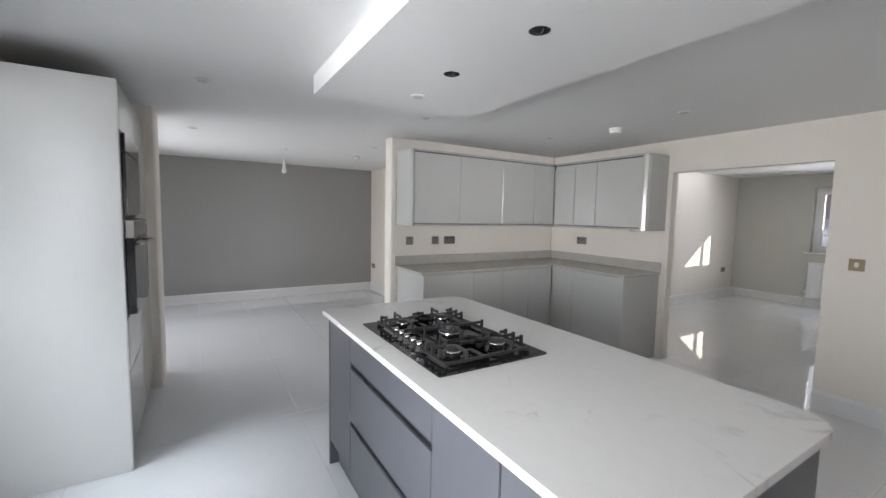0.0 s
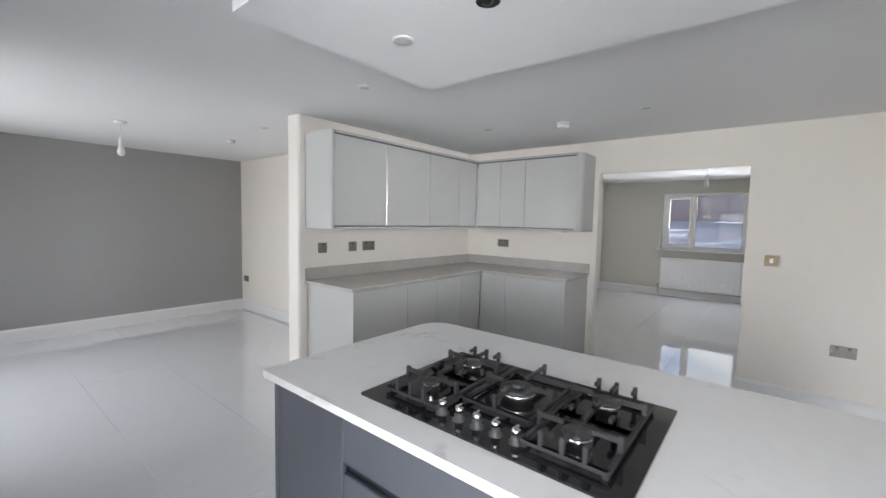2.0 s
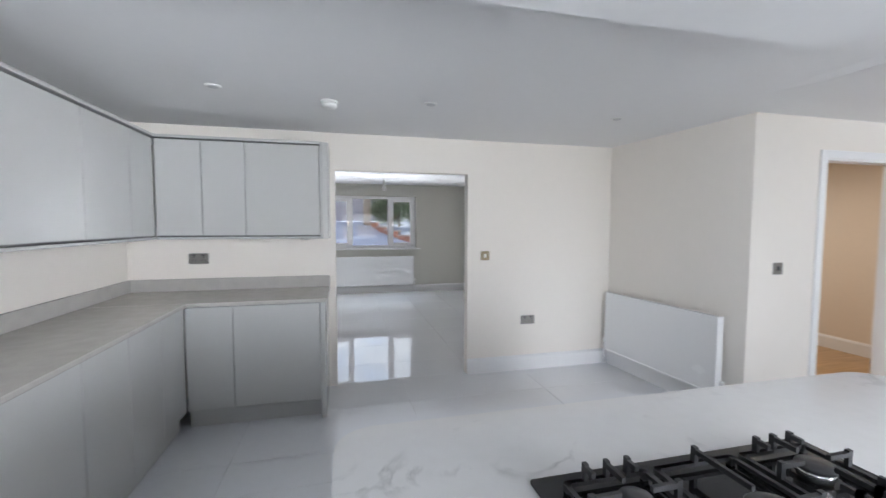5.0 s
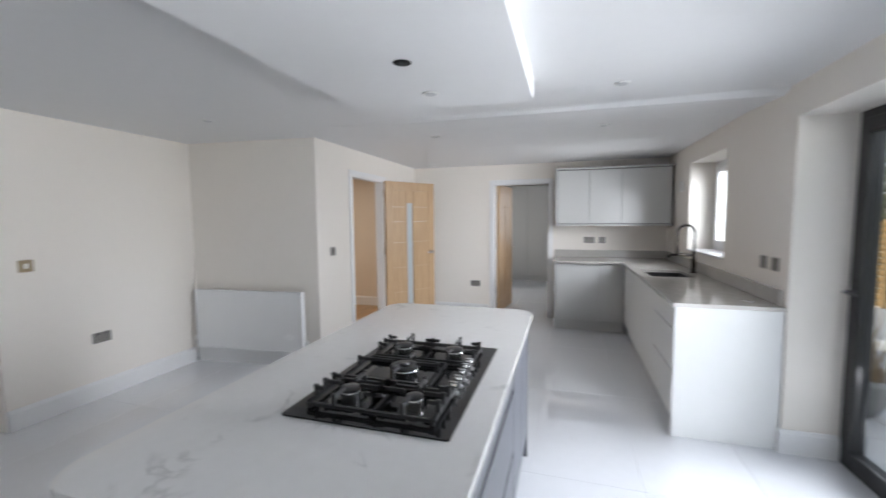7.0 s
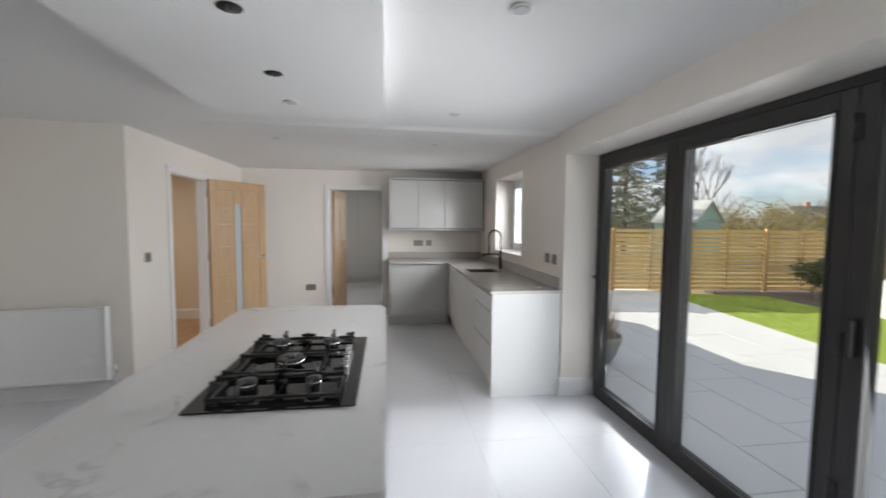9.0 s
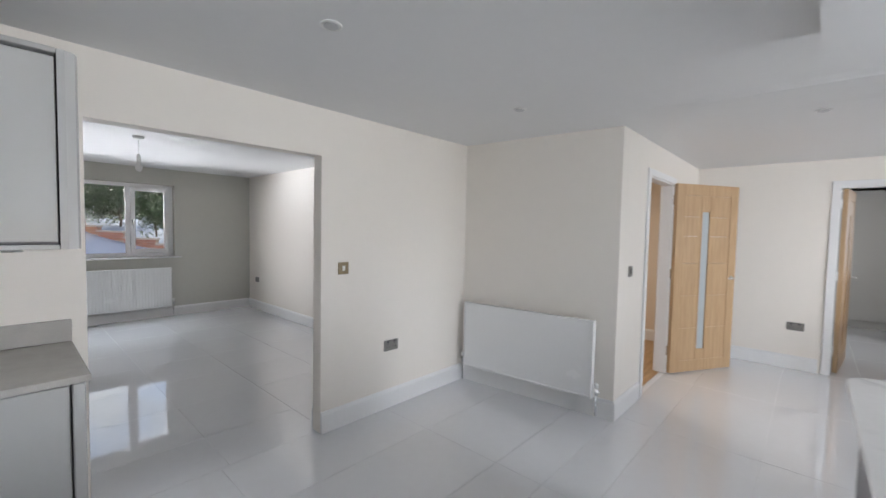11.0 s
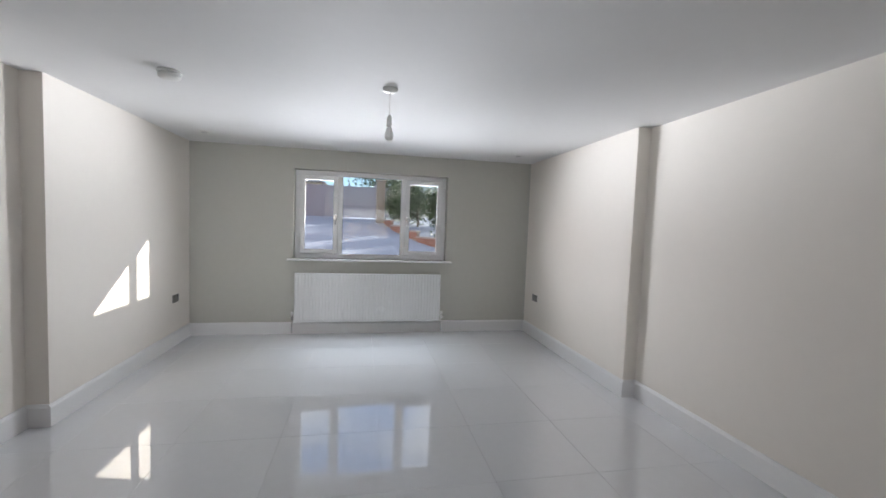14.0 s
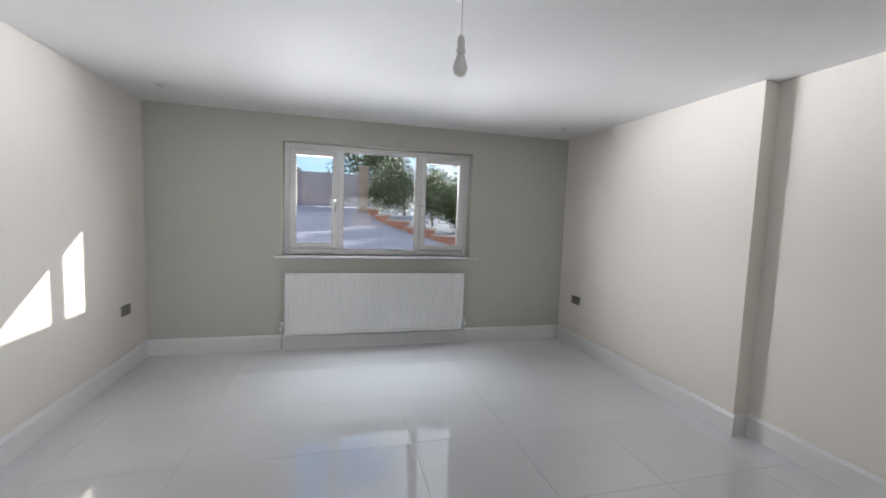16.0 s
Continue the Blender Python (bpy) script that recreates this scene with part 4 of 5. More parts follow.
def support(x0, x1, y0, y1, cells, corners=True, name="pan_support"):
    """A cast-iron grid: a low rim on feet, with upright tabs whose tops turn inwards."""
    bm = bmesh.new()
    zr, zf = HZ + 0.019, HZ + 0.050
    for p, q in (((x0, y0), (x1, y0)), ((x1, y0), (x1, y1)), ((x1, y1), (x0, y1)), ((x0, y1), (x0, y0))):
        bar(bm, (*p, zr), (*q, zr), 0.011, 0.009)
    for (cx, cy, gap), (bx0, bx1, by0, by1) in cells:
        for ex, ey in ((bx0, cy), (bx1, cy), (cx, by0), (cx, by1), (bx0 + 0.045, by1), (bx1 - 0.045, by1), (bx0 + 0.045, by0), (bx1 - 0.045, by0)):
            corner = abs(ex - cx) > 0.01 and abs(ey - cy) > 0.01
            if corner and not corners:
                continue
            o = Vector((ex, ey, 0))
            d = Vector((0, cy - ey, 0)) if corner else Vector((cx - ex, cy - ey, 0))
            tip = o + d.normalized() * (0.030 if corner else max(0.02, d.length - gap - 0.012))
            bar(bm, (o.x, o.y, zf), (tip.x, tip.y, zf), 0.009, 0.011)
            s2 = d.normalized() * 0.010
            bar(bm, (o.x - s2.x * 0.6, o.y - s2.y * 0.6, zf + 0.004), (o.x + s2.x * 0.6, o.y + s2.y * 0.6, zf + 0.004), 0.0095, zf + 0.004 - zr + 0.008)
        for by in (by0, by1):
            bar(bm, (bx0, by, zr), (bx1, by, zr), 0.010, 0.009)
    for x in (x0 + 0.004, x1 - 0.004):
        for y in (y0 + 0.004, y1 - 0.004):
            box(bm, x - 0.006, x + 0.006, y - 0.006, y + 0.006, HZ, zr)
    return part(name, bm, M_IRON, hob, "black cast-iron pan support")


ym = 0.258
support(0.055, 0.245, 0.060, 0.455, [((0.150, 0.150, 0.018), (0.055, 0.245, 0.060, ym)), ((0.150, 0.365, 0.022), (0.055, 0.245, ym, 0.455))])
support(0.272, 0.476, 0.150, 0.455, [((0.374, 0.275, 0.034), (0.272, 0.476, 0.150, 0.455))], corners=False)
support(0.503, 0.693, 0.060, 0.455, [((0.598, 0.150, 0.022), (0.503, 0.693, 0.060, ym)), ((0.598, 0.365, 0.024), (0.503, 0.693, ym, 0.455))])
for i in range(5):
    x = 0.265 + i * 0.055
    bm = bmesh.new()
    lathe(bm, [(0.0175, 0), (0.0175, 0.003), (0.0125, 0.006), (0.0115, 0.018), (0.010, 0.019)], (x, 0.062, HZ), 20)
    k = part("knob", bm, M_INSERT, hob, "black control knob with a bright steel top")
    bm = bmesh.new()
    lathe(bm, [(0.0105, 0.0192), (0.0105, 0.032), (0.009, 0.034)], (x, 0.062, HZ), 18)
    box(bm, x - 0.0035, x + 0.0035, 0.050, 0.074, HZ + 0.0335, HZ + 0.041, bevel=0.0012)
    part("grip", bm, M_CHROME, k, "steel knob top with a grip bar")


# ---- fittings ----
def plate(name, at, turn, gangs, label, material=M_STEEL, kind="socket"):
    """A wall plate that faces -y before it is turned."""
    w = 0.147 if gangs == 2 else 0.087
    p = thing(name, label, "wall socket" if kind == "socket" else "light switch", at=at)
    p.rotation_euler = (0, 0, radians(turn))
    pbox("plate", p, material, -w / 2, w / 2, -0.007, 0, -0.0435, 0.0435, bevel=0.003, seg=2)
    for c in ((-0.034, 0.034) if gangs == 2 else (0,)):
        if kind == "socket":
            bm = bmesh.new()
            box(bm, c - 0.003, c + 0.003, -0.0085, -0.007, 0.008, 0.018)
            box(bm, c - 0.015, c - 0.008, -0.0085, -0.007, -0.016, -0.011)
            box(bm, c + 0.008, c + 0.015, -0.0085, -0.007, -0.016, -0.011)
            box(bm, c - 0.010, c + 0.010, -0.0078, -0.007, 0.023, 0.036)
            part("outlet", bm, M_INSERT, p, "dark socket insert")
        else:
            pbox("rocker", p, M_INSERT if material is M_STEEL else M_PLASTIC, c - 0.012, c + 0.012, -0.011, -0.007, -0.018, 0.018, bevel=0.002, label="rocker switch")
    for x in (-w / 2 + 0.012, w / 2 - 0.012):
        bm = bmesh.new()
        cyl(bm, (x, -0.0084, 0), 0.003, 0.0015, "y", 10)
        part("screw", bm, M_CHROME, p)
    return p


SL = "brushed-steel double wall socket"
plate("double_socket", (3.454, 0, 0.507), 0, 2, SL + " low on the wall")
plate("double_socket", (0.506, 0, 1.174), 0, 2, SL + " above the worktop")
plate("light_switch", (2.997, 0, 1.158), 0, 1, "brushed-brass light switch on the wall", M_BRASS, "switch")
plate("double_socket", (0, -1.652, 1.174), 90, 2, SL + " above the worktop")
plate("single_socket", (0, -1.842, 1.174), 90, 1, "brushed-steel single outlet above the worktop")
plate("single_socket", (0, -2.164, 1.174), 90, 1, "brushed-steel cooker switch above the worktop")
plate("double_socket", (X_E, -2.39, 0.47), -90, 2, SL + " low on the end wall")
plate("double_socket", (X_E, -4.03, 1.15), -90, 2, SL + " above the worktop")
plate("single_socket", (X_E, -4.20, 1.15), -90, 1, "brushed-steel single outlet above the worktop")
plate("single_socket", (4.38, Y_S, 1.16), 180, 1, "brushed-steel switched outlet above the worktop")
plate("single_socket", (4.22, Y_S, 1.16), 180, 1, "brushed-steel switched outlet above the worktop")
plate("light_switch", (4.765, -1.41, 1.143), 0, 1, "brushed-steel light switch beside the doorway", M_STEEL, "switch")
plate("double_socket", (-3.22, -1.305, 0.475), 0, 2, SL + " low on the living-area wall")
plate("double_socket", (4.33, 4.615, 0.515), -90, 2, SL + " low on the sitting-room wall")
plate("double_socket", (0.10, 4.58, 0.515), 90, 2, SL + " low on the sitting-room wall")


def downlight(x, y, z):
    d = thing("downlight", "small white recessed ceiling spotlight", "spotlight", "ceiling spotlights", at=(x, y, z))
    bm = bmesh.new()
    lathe(bm, [(0.030, -0.0005), (0.043, -0.001), (0.044, -0.006), (0.036, -0.008), (0.031, -0.003)], (0, 0, 0), 24)
    part("bezel", bm, M_PLASTIC, d)
    bm = bmesh.new()
    lathe(bm, [(0.029, -0.009), (0.030, -0.006), (0.024, -0.010)], (0, 0, 0), 20)
    part("lamp", bm, M_LENS, d, "unlit glass lamp face")
    return d


first = downlight(-0.77, -4.15, CK)
for x, y, z in ((0.97, -4.08, CK), (0.94, -2.50, CK), (2.24, -1.04, CK), (0.95, -1.08, CK), (-0.74, -2.28, CK), (3.67, -1.02, CK), (4.87, -2.50, CK), (4.87, -4.01, CK),
                (3.74, -4.02, CK), (2.28, -4.02, CK), (3.23, -3.01, 2.147), (1.787, -3.014, 2.147), (0.47, 4.35, CR), (3.94, 4.42, CR)):
    copy_thing(first, pose(x, y, z))
for x, y in ((2.21, -3.05), (2.785, -3.03)):
    h = thing("light_hole", "open round hole in the ceiling for a missing spotlight", "ceiling hole", "open light holes", at=(x, y, 2.147))
    # No real hole: a flat black disc stands in for its dark inside.
    bm = bmesh.new()
    lathe(bm, [(0.001, -0.0012), (0.040, -0.0012), (0.040, -0.0006)], (0, 0, 0), 24)
    part("recess", bm, M_BLACK, h)
    bm = bmesh.new()
    tube(bm, [(-0.02, 0.0, -0.002), (-0.005, 0.006, -0.012), (0.012, 0.002, -0.010), (0.024, -0.004, -0.002)], 0.003, 6)
    part("cable", bm, M_INSERT, h, "short loop of cable")


def smoke(x, y, z, r=0.055):
    s = thing("smoke_alarm", "round white smoke alarm on the ceiling", "smoke alarm", at=(x, y, z))
    bm = bmesh.new()
    lathe(bm, [(r, 0), (r, -0.012), (r * 0.96, -0.016)], (0, 0, 0))
    part("base", bm, M_PLASTIC, s)
    bm = bmesh.new()
    lathe(bm, [(r * 0.9, -0.0165), (r * 0.9, -0.034), (r * 0.80, -0.042), (r * 0.3, -0.045)], (0, 0, 0))
    part("cover", bm, M_PLASTIC, s)
    return s


smoke(1.59, -0.935, CK)
smoke(-1.645, -2.19, CK, 0.045)
smoke(0.93, 2.50, CR, 0.068)


def pendant(x, y, z, drop):
    p = thing("pendant_lamp", "bare bulb on a white ceiling pendant", "pendant lamp", at=(x, y, z))
    bm = bmesh.new()
    lathe(bm, [(0.048, 0), (0.048, -0.010), (0.040, -0.020), (0.015, -0.028)], (0, 0, 0))
    part("ceiling_rose", bm, M_PLASTIC, p)
    bm = bmesh.new()
    tube(bm, [(0, 0, -0.026), (0.001, 0, -drop)], 0.003, 8)
    part("cable", bm, M_PLASTIC, p)
    bm = bmesh.new()
    lathe(bm, [(0.008, 0), (0.016, -0.012), (0.017, -0.055), (0.020, -0.06), (0.020, -0.075)], (0, 0, -drop))
    part("lamp_holder", bm, M_PLASTIC, p)
    bm = bmesh.new()
    lathe(bm, [(0.014, 0), (0.018, -0.012), (0.029, -0.045), (0.030, -0.060), (0.024, -0.080), (0.012, -0.090), (0.002, -0.092)], (0, 0, -drop - 0.0755))
    part("bulb", bm, M_PLASTIC, p, "unlit white bulb")
    return p


pendant(2.258, 2.41, CR, 0.17)
pendant(-1.62, -3.16, CK, 0.14)


def radiator(label, at, turn, width, h, ribs=True):
    """A panel radiator whose back stands on y = 0 and which faces -y."""
    r = thing("radiator", label, "radiator", at=at)
    r.rotation_euler = (0, 0, radians(turn))
    bm = bmesh.new()
    n = int(width / 0.0385)
    x, step = 0.012, (width - 0.024) / n
    for f, s in ((-0.095, -1), (-0.045, 1)):
        rows = []
        for i in range(n):
            a = 0.012 + i * step
            for u, dd in ((0.0, 0), (0.30, 0), (0.42, 0.004), (0.88, 0.004), (1.0, 0)):
                rows.append((a + u * step, f - s * dd if ribs else f))
        top = [bm.verts.new((px, py, h - 0.018)) for px, py in rows]
        bot = [bm.verts.new((px, py, 0.018)) for px, py in rows]
        for i in range(len(rows) - 1):
            bm.faces.new((bot[i], bot[i + 1], top[i + 1], top[i]))
    part("panel", bm, M_RAD, r)
    bm = bmesh.new()
    box(bm, 0, 0.012, -0.102, -0.035, 0.0, h, bevel=0.003)
    box(bm, width - 0.012, width, -0.102, -0.035, 0.0, h, bevel=0.003)
    box(bm, 0.012, width - 0.012, -0.100, -0.092, 0.0, 0.02, bevel=0.002)
    box(bm, 0.012, width - 0.012, -0.100, -0.092, h - 0.02, h, bevel=0.002)
    part("casing", bm, M_RAD, r)
    bm = bmesh.new()
    for i in range(int(width / 0.022)):
        box(bm, 0.014 + i * 0.022, 0.027 + i * 0.022, -0.090, -0.044, h - 0.008, h - 0.004)
    part("top_grille", bm, M_RAD, r)
    bm = bmesh.new()
    for bx in (0.18, width - 0.18):
        box(bm, bx - 0.015, bx + 0.015, -0.046, 0, 0.06, h - 0.08)
    part("bracket", bm, M_RAD, r)
    for vx in (-0.028, width + 0.028):
        bm = bmesh.new()
        cyl(bm, (vx, -0.068, -0.135), 0.0075, 0.175)
        cyl(bm, (vx, -0.068, 0.03), 0.013, 0.05)
        cyl(bm, (vx, -0.068, 0.055), 0.009, 0.03 if vx > 0 else -0.03, "x")
        part("valve_pipe", bm, M_CHROME, r, "chrome valve and pipe")
        bm = bmesh.new()
        lathe(bm, [(0.013, 0), (0.016, 0.006), (0.016, 0.036), (0.012, 0.042)], (vx, -0.068, 0.08), 16)
        part("valve_cap", bm, M_PLASTIC, r, "white valve cap")
    return r


radiator("long white ribbed panel radiator under the window", (1.297, 4.95, 0.168), 0, 1.815, 0.61)
radiator("white panel radiator on the recess wall", (4.384, -0.075, 0.160), -84.73, 1.20, 0.61, False)

# tall cupboards at the end of the utility
for y0, y1 in ((-2.86, -2.31), (-3.40, -2.86), (-3.68, -3.40)):
    unit("utility_cupboard", "tall blue-grey utility cupboard door", "x", -1, 10.62, 11.2, y0, y1, 0, 2.2, [(y0, y1, 0.12, 2.2, "door")], (M_UNIT, M_UNITIN), 0.12, "utility cupboards")
bm = bmesh.new()
box(bm, 6.44, 6.53, Y_S, Y_S + 0.022, 1.76, 1.88, bevel=0.006)
single("wall_control", bm, M_PLASTIC, "white heating control on the wall", "wall control")

# ---- garden ----
GZ = -0.10
bm = bmesh.new()
R = 900
prism(bm, [(-R, -R), (R, -R), (R, -3.7), (11.4, -3.7), (11.4, 1.5), (R, 1.5), (R, R), (-R, R)], GZ - 0.35, GZ - 0.07)
single("ground", bm, M_GROUND, "rough olive-brown ground reaching the horizon", "ground", kind="structure")
structure("patio_bed", [(-6.0, 10.2, -9.85, -5.39, GZ - 0.07, GZ - 0.010)], M_PJOINT, "dark joints of the patio", "pavement")
structure("soil_bed", [(-14.0, 9.6, -30.0, -11.2, GZ - 0.07, GZ - 0.02)], M_SOIL, "dark bare garden soil", "soil")
lawn_pts = [(-12.0, -9.0), (3.65, -9.10), (5.46, -9.26), (9.2, -9.78), (8.6, -11.85), (7.3, -11.75), (6.0, -12.1), (3.0, -12.9), (-12.0, -13.2)]
bm = bmesh.new()
prism(bm, lawn_pts, GZ - 0.0695, GZ + 0.004)
single("lawn_base", bm, M_LAWN, "green base of the artificial lawn", "lawn", kind="structure")


def inside(px, py, pts):
    hit = False
    for (ax, ay), (bx, by) in zip(pts, pts[1:] + pts[:1]):
        if (ay > py) != (by > py) and px < (bx - ax) * (py - ay) / (by - ay) + ax:
            hit = not hit
    return hit


rnd = random.Random(4)
vs, fs = [], []
while len(fs) < 75000:
    px, py = rnd.uniform(-1.0, 9.2), rnd.uniform(-13.0, -9.0)
    if not inside(px, py, lawn_pts):
        continue
    a, h, w = rnd.uniform(0, math.tau), rnd.uniform(0.010, 0.024), 0.004
    lx, ly = rnd.uniform(-0.018, 0.018), rnd.uniform(-0.018, 0.018)
    k = len(vs)
    vs += [(px - w * math.cos(a), py - w * math.sin(a), GZ), (px + w * math.cos(a), py + w * math.sin(a), GZ), (px + lx, py + ly, GZ + h)]
    fs.append((k, k + 1, k + 2))
me = bpy.data.meshes.new("lawn")
me.from_pydata(vs, [], fs)
me.materials.append(M_BLADE)
tagged(new("lawn", me), "bright green artificial grass lawn", "lawn", kind="stuff")

# slatted fence along the side boundary
F0, F1 = Vector((10.15, -5.2, 0)), Vector((8.25, -21.0, 0))
fd = (F1 - F0).normalized()
fence_turn = math.degrees(math.atan2(fd.y, fd.x)) - 90
fence = thing("fence", "horizontal slatted softwood garden fence", "fence", at=F0)
fence.rotation_euler = (0, 0, radians(fence_turn))
flen, fh = (F1 - F0).length, 1.45
bay = 1.83
nb = int(flen / bay)
slat_me = mesh_of("slat", (lambda b: (box(b, 0.0, 0.009, 0.0, bay - 0.005, 0.0, 0.078), b)[1])(bmesh.new()), M_FENCE)
post_me = mesh_of("post", (lambda b: (box(b, 0.012, 0.088, -0.04, 0.04, 0.0, fh + 0.07), box(b, 0.007, 0.093, -0.045, 0.045, fh + 0.07, fh + 0.085), b)[2])(bmesh.new()), M_POST)
batten_me = mesh_of("batten", (lambda b: (box(b, 0.012, 0.042, -0.02, 0.02, 0.0, fh), b)[1])(bmesh.new()), M_POST)
for i in range(nb + 1):
    o = new("post", post_me)
    o.parent, o.location = fence, (0, i * bay, GZ - 0.05)
    if i < nb:
        o = new("batten", batten_me)
        o.parent, o.location = fence, (0, i * bay + bay / 2, GZ + 0.02)
        for k in range(14):
            o = new("slat", slat_me)
            o.parent, o.location = fence, (rnd.uniform(-0.002, 0.002), i * bay + 0.002, GZ + 0.03 + k * 0.1035 + rnd.uniform(-0.003, 0.003))
            o.rotation_euler = (rnd.uniform(-0.002, 0.002), 0, 0)
# far fence across the end of the garden
fence2 = thing("fence", "horizontal slatted softwood fence at the garden's end", "fence", at=(8.2, -21.0, 0))
fence2.rotation_euler = (0, 0, radians(83))
for i in range(7):
    o = new("post", post_me)
    o.parent, o.location = fence2, (0, i * bay, GZ - 0.05)
    for k in range(14):
        o = new("slat", slat_me)
        o.parent, o.location = fence2, (0, i * bay + 0.002, GZ + 0.03 + k * 0.1035)

# planter with dry stems beside the doors
pot = thing("planter", "wide grey bowl planter with dry grass stems", "planter", at=(5.07, -5.96, GZ))
pot.scale = (0.74, 0.74, 0.80)
bm = bmesh.new()
lathe(bm, [(0.13, 0), (0.16, 0.01), (0.25, 0.16), (0.305, 0.34), (0.315, 0.40), (0.29, 0.40), (0.275, 0.33), (0.05, 0.32)], (0, 0, 0), 32)
part("bowl", bm, M_POT, pot)
vs, fs = [], []
for i in range(260):
    a, rr = rnd.uniform(0, math.tau), 0.20 * math.sqrt(rnd.random())
    x, y, h = rr * math.cos(a), rr * math.sin(a), rnd.uniform(0.35, 0.95) * (1.15 - rr * 2.5)
    lx, ly, w, b = rnd.uniform(-0.16, 0.16), rnd.uniform(-0.16, 0.16), 0.005, rnd.uniform(0, math.pi)
    k = len(vs)
    vs += [(x - w * math.cos(b), y - w * math.sin(b), 0.31), (x + w * math.cos(b), y + w * math.sin(b), 0.31), (x + lx * 0.5, y + ly * 0.5, 0.31 + h * 0.6), (x + lx, y + ly, 0.31 + h)]
    fs += [(k, k + 1, k + 2), (k + 1, k + 3, k + 2)]
me = bpy.data.meshes.new("stems")
me.from_pydata(vs, [], fs)
me.materials.append(M_DRY)
st = new("stems", me)
st.parent = pot
st["label"] = "dry straw-coloured grass stems"

ped = thing("pedestal", "white painted block pedestal with a small stone ornament", "pedestal", at=(6.45, -12.15, GZ))
ped.rotation_euler = (0, 0, radians(-22))
bm = bmesh.new()
box(bm, -0.19, 0.19, -0.19, 0.19, -0.06, 0.62, bevel=0.01)
part("plinth", bm, M_WHITEP, ped)
bm = bmesh.new()
box(bm, -0.205, 0.205, -0.205, 0.205, 0.621, 0.645, bevel=0.008)
part("cap", bm, M_WHITEP, ped)
orn = thing("ornament", "small dark stone garden ornament on the pedestal", "ornament", at=(6.45, -12.15, GZ + 0.646))
bm = bmesh.new()
lathe(bm, [(0.07, 0), (0.075, 0.03), (0.035, 0.06), (0.055, 0.11), (0.075, 0.17), (0.05, 0.22), (0.02, 0.245), (0.03, 0.27), (0.01, 0.30)], (0, 0, 0))
part("urn", bm, M_ORNA, orn)


# ---- trees and shrubs ----
def leaves_mesh(name, centres, per, spread, size, material, rn, drop=0.0):
    vs, fs = [], []
    for c, rad in centres:
        for _ in range(per):
            d = Vector((rn.gauss(0, 1), rn.gauss(0, 1), rn.gauss(0, 1)))
            p = Vector(c) + d.normalized() * rad * rn.random() ** 0.4 * spread
            u = Vector((rn.gauss(0, 1), rn.gauss(0, 1), rn.gauss(0, 1) - drop)).normalized()
            v2 = u.orthogonal().normalized()
            s = size * rn.uniform(0.5, 1.3)
            k = len(vs)
            vs += [p - v2 * s * 0.4, p + u * s, p + v2 * s * 0.4, p - u * s * 0.6]
            fs.append((k, k + 1, k + 2, k + 3))
    me = bpy.data.meshes.new(name)
    me.from_pydata([tuple(v) for v in vs], [], fs)
    me.materials.append(material)
    return me


def conifer(at, h, r, material, label, seed, bare=0.12):
    rn = random.Random(seed)
    t = thing("conifer_tree", label, "tree", at=at)
    bm = bmesh.new()
    tube(bm, [(0, 0, -0.2), (0.05, 0, h * 0.5), (0, 0.03, h)], [h * 0.018, h * 0.011, 0.01], 8)
    for i in range(46):
        f = bare + (1 - bare) * i / 46
        a = rn.uniform(0, math.tau)
        L = r * (1 - f) ** 0.8 * rn.uniform(0.6, 1.0)
        tube(bm, [(0, 0, h * f), (L * 0.6 * math.cos(a), L * 0.6 * math.sin(a), h * f + 0.05 * h * 0.3), (L * math.cos(a), L * math.sin(a), h * f - L * 0.12)], [0.035, 0.02, 0.006], 5)
    part("trunk", bm, M_BARK, t)
    vs, fs = [], []
    for i in range(300):
        f = bare + (1 - bare) * rn.random() ** 1.15
        a = rn.uniform(0, math.tau)
        L = r * (1 - f) ** 0.75 * rn.uniform(0.45, 1.1) + 0.08
        for k2 in range(24):
            q = rn.uniform(0.15, 1.0)
            p = Vector((L * q * math.cos(a), L * q * math.sin(a), h * f - L * 0.16 * q * q)) + Vector((rn.gauss(0, 0.10), rn.gauss(0, 0.10), rn.gauss(0, 0.035))) * (0.5 + r * 0.25)
            u = Vector((math.cos(a) + rn.gauss(0, 0.6), math.sin(a) + rn.gauss(0, 0.6), rn.gauss(-0.15, 0.35))).normalized()
            v2 = u.orthogonal().normalized()
            s = rn.uniform(0.12, 0.28) * (0.5 + r * 0.15)
            k = len(vs)
            vs += [p - v2 * s * 0.22, p + u * s, p + v2 * s * 0.22, p - u * s * 0.4]
            fs.append((k, k + 1, k + 2, k + 3))
    me = bpy.data.meshes.new("crown")
    me.from_pydata([tuple(v) for v in vs], [], fs)
    me.materials.append(material)
    c = new("crown", me)
    c.parent = t
    return t


def branching(bm, p, d, length, rad, depth, rn, tips, spread=0.5, up=0.15):
    q = p + d * length
    mid = p.lerp(q, 0.5) + Vector((rn.gauss(0, 1), rn.gauss(0, 1), rn.gauss(0, 1))) * length * 0.06
    tube(bm, [p, mid, q], [rad, rad * 0.8, rad * 0.6], 6 if depth > 2 else 4)
    tips.append(q)
    if depth <= 0:
        return
    for _ in range(rn.choice((2, 3, 3))):
        nd = (d + Vector((rn.gauss(0, spread), rn.gauss(0, spread), rn.gauss(up, spread * 0.6)))).normalized()
        branching(bm, p.lerp(q, rn.uniform(0.55, 1.0)), nd, length * rn.uniform(0.6, 0.85), rad * 0.58, depth - 1, rn, tips, spread, up)


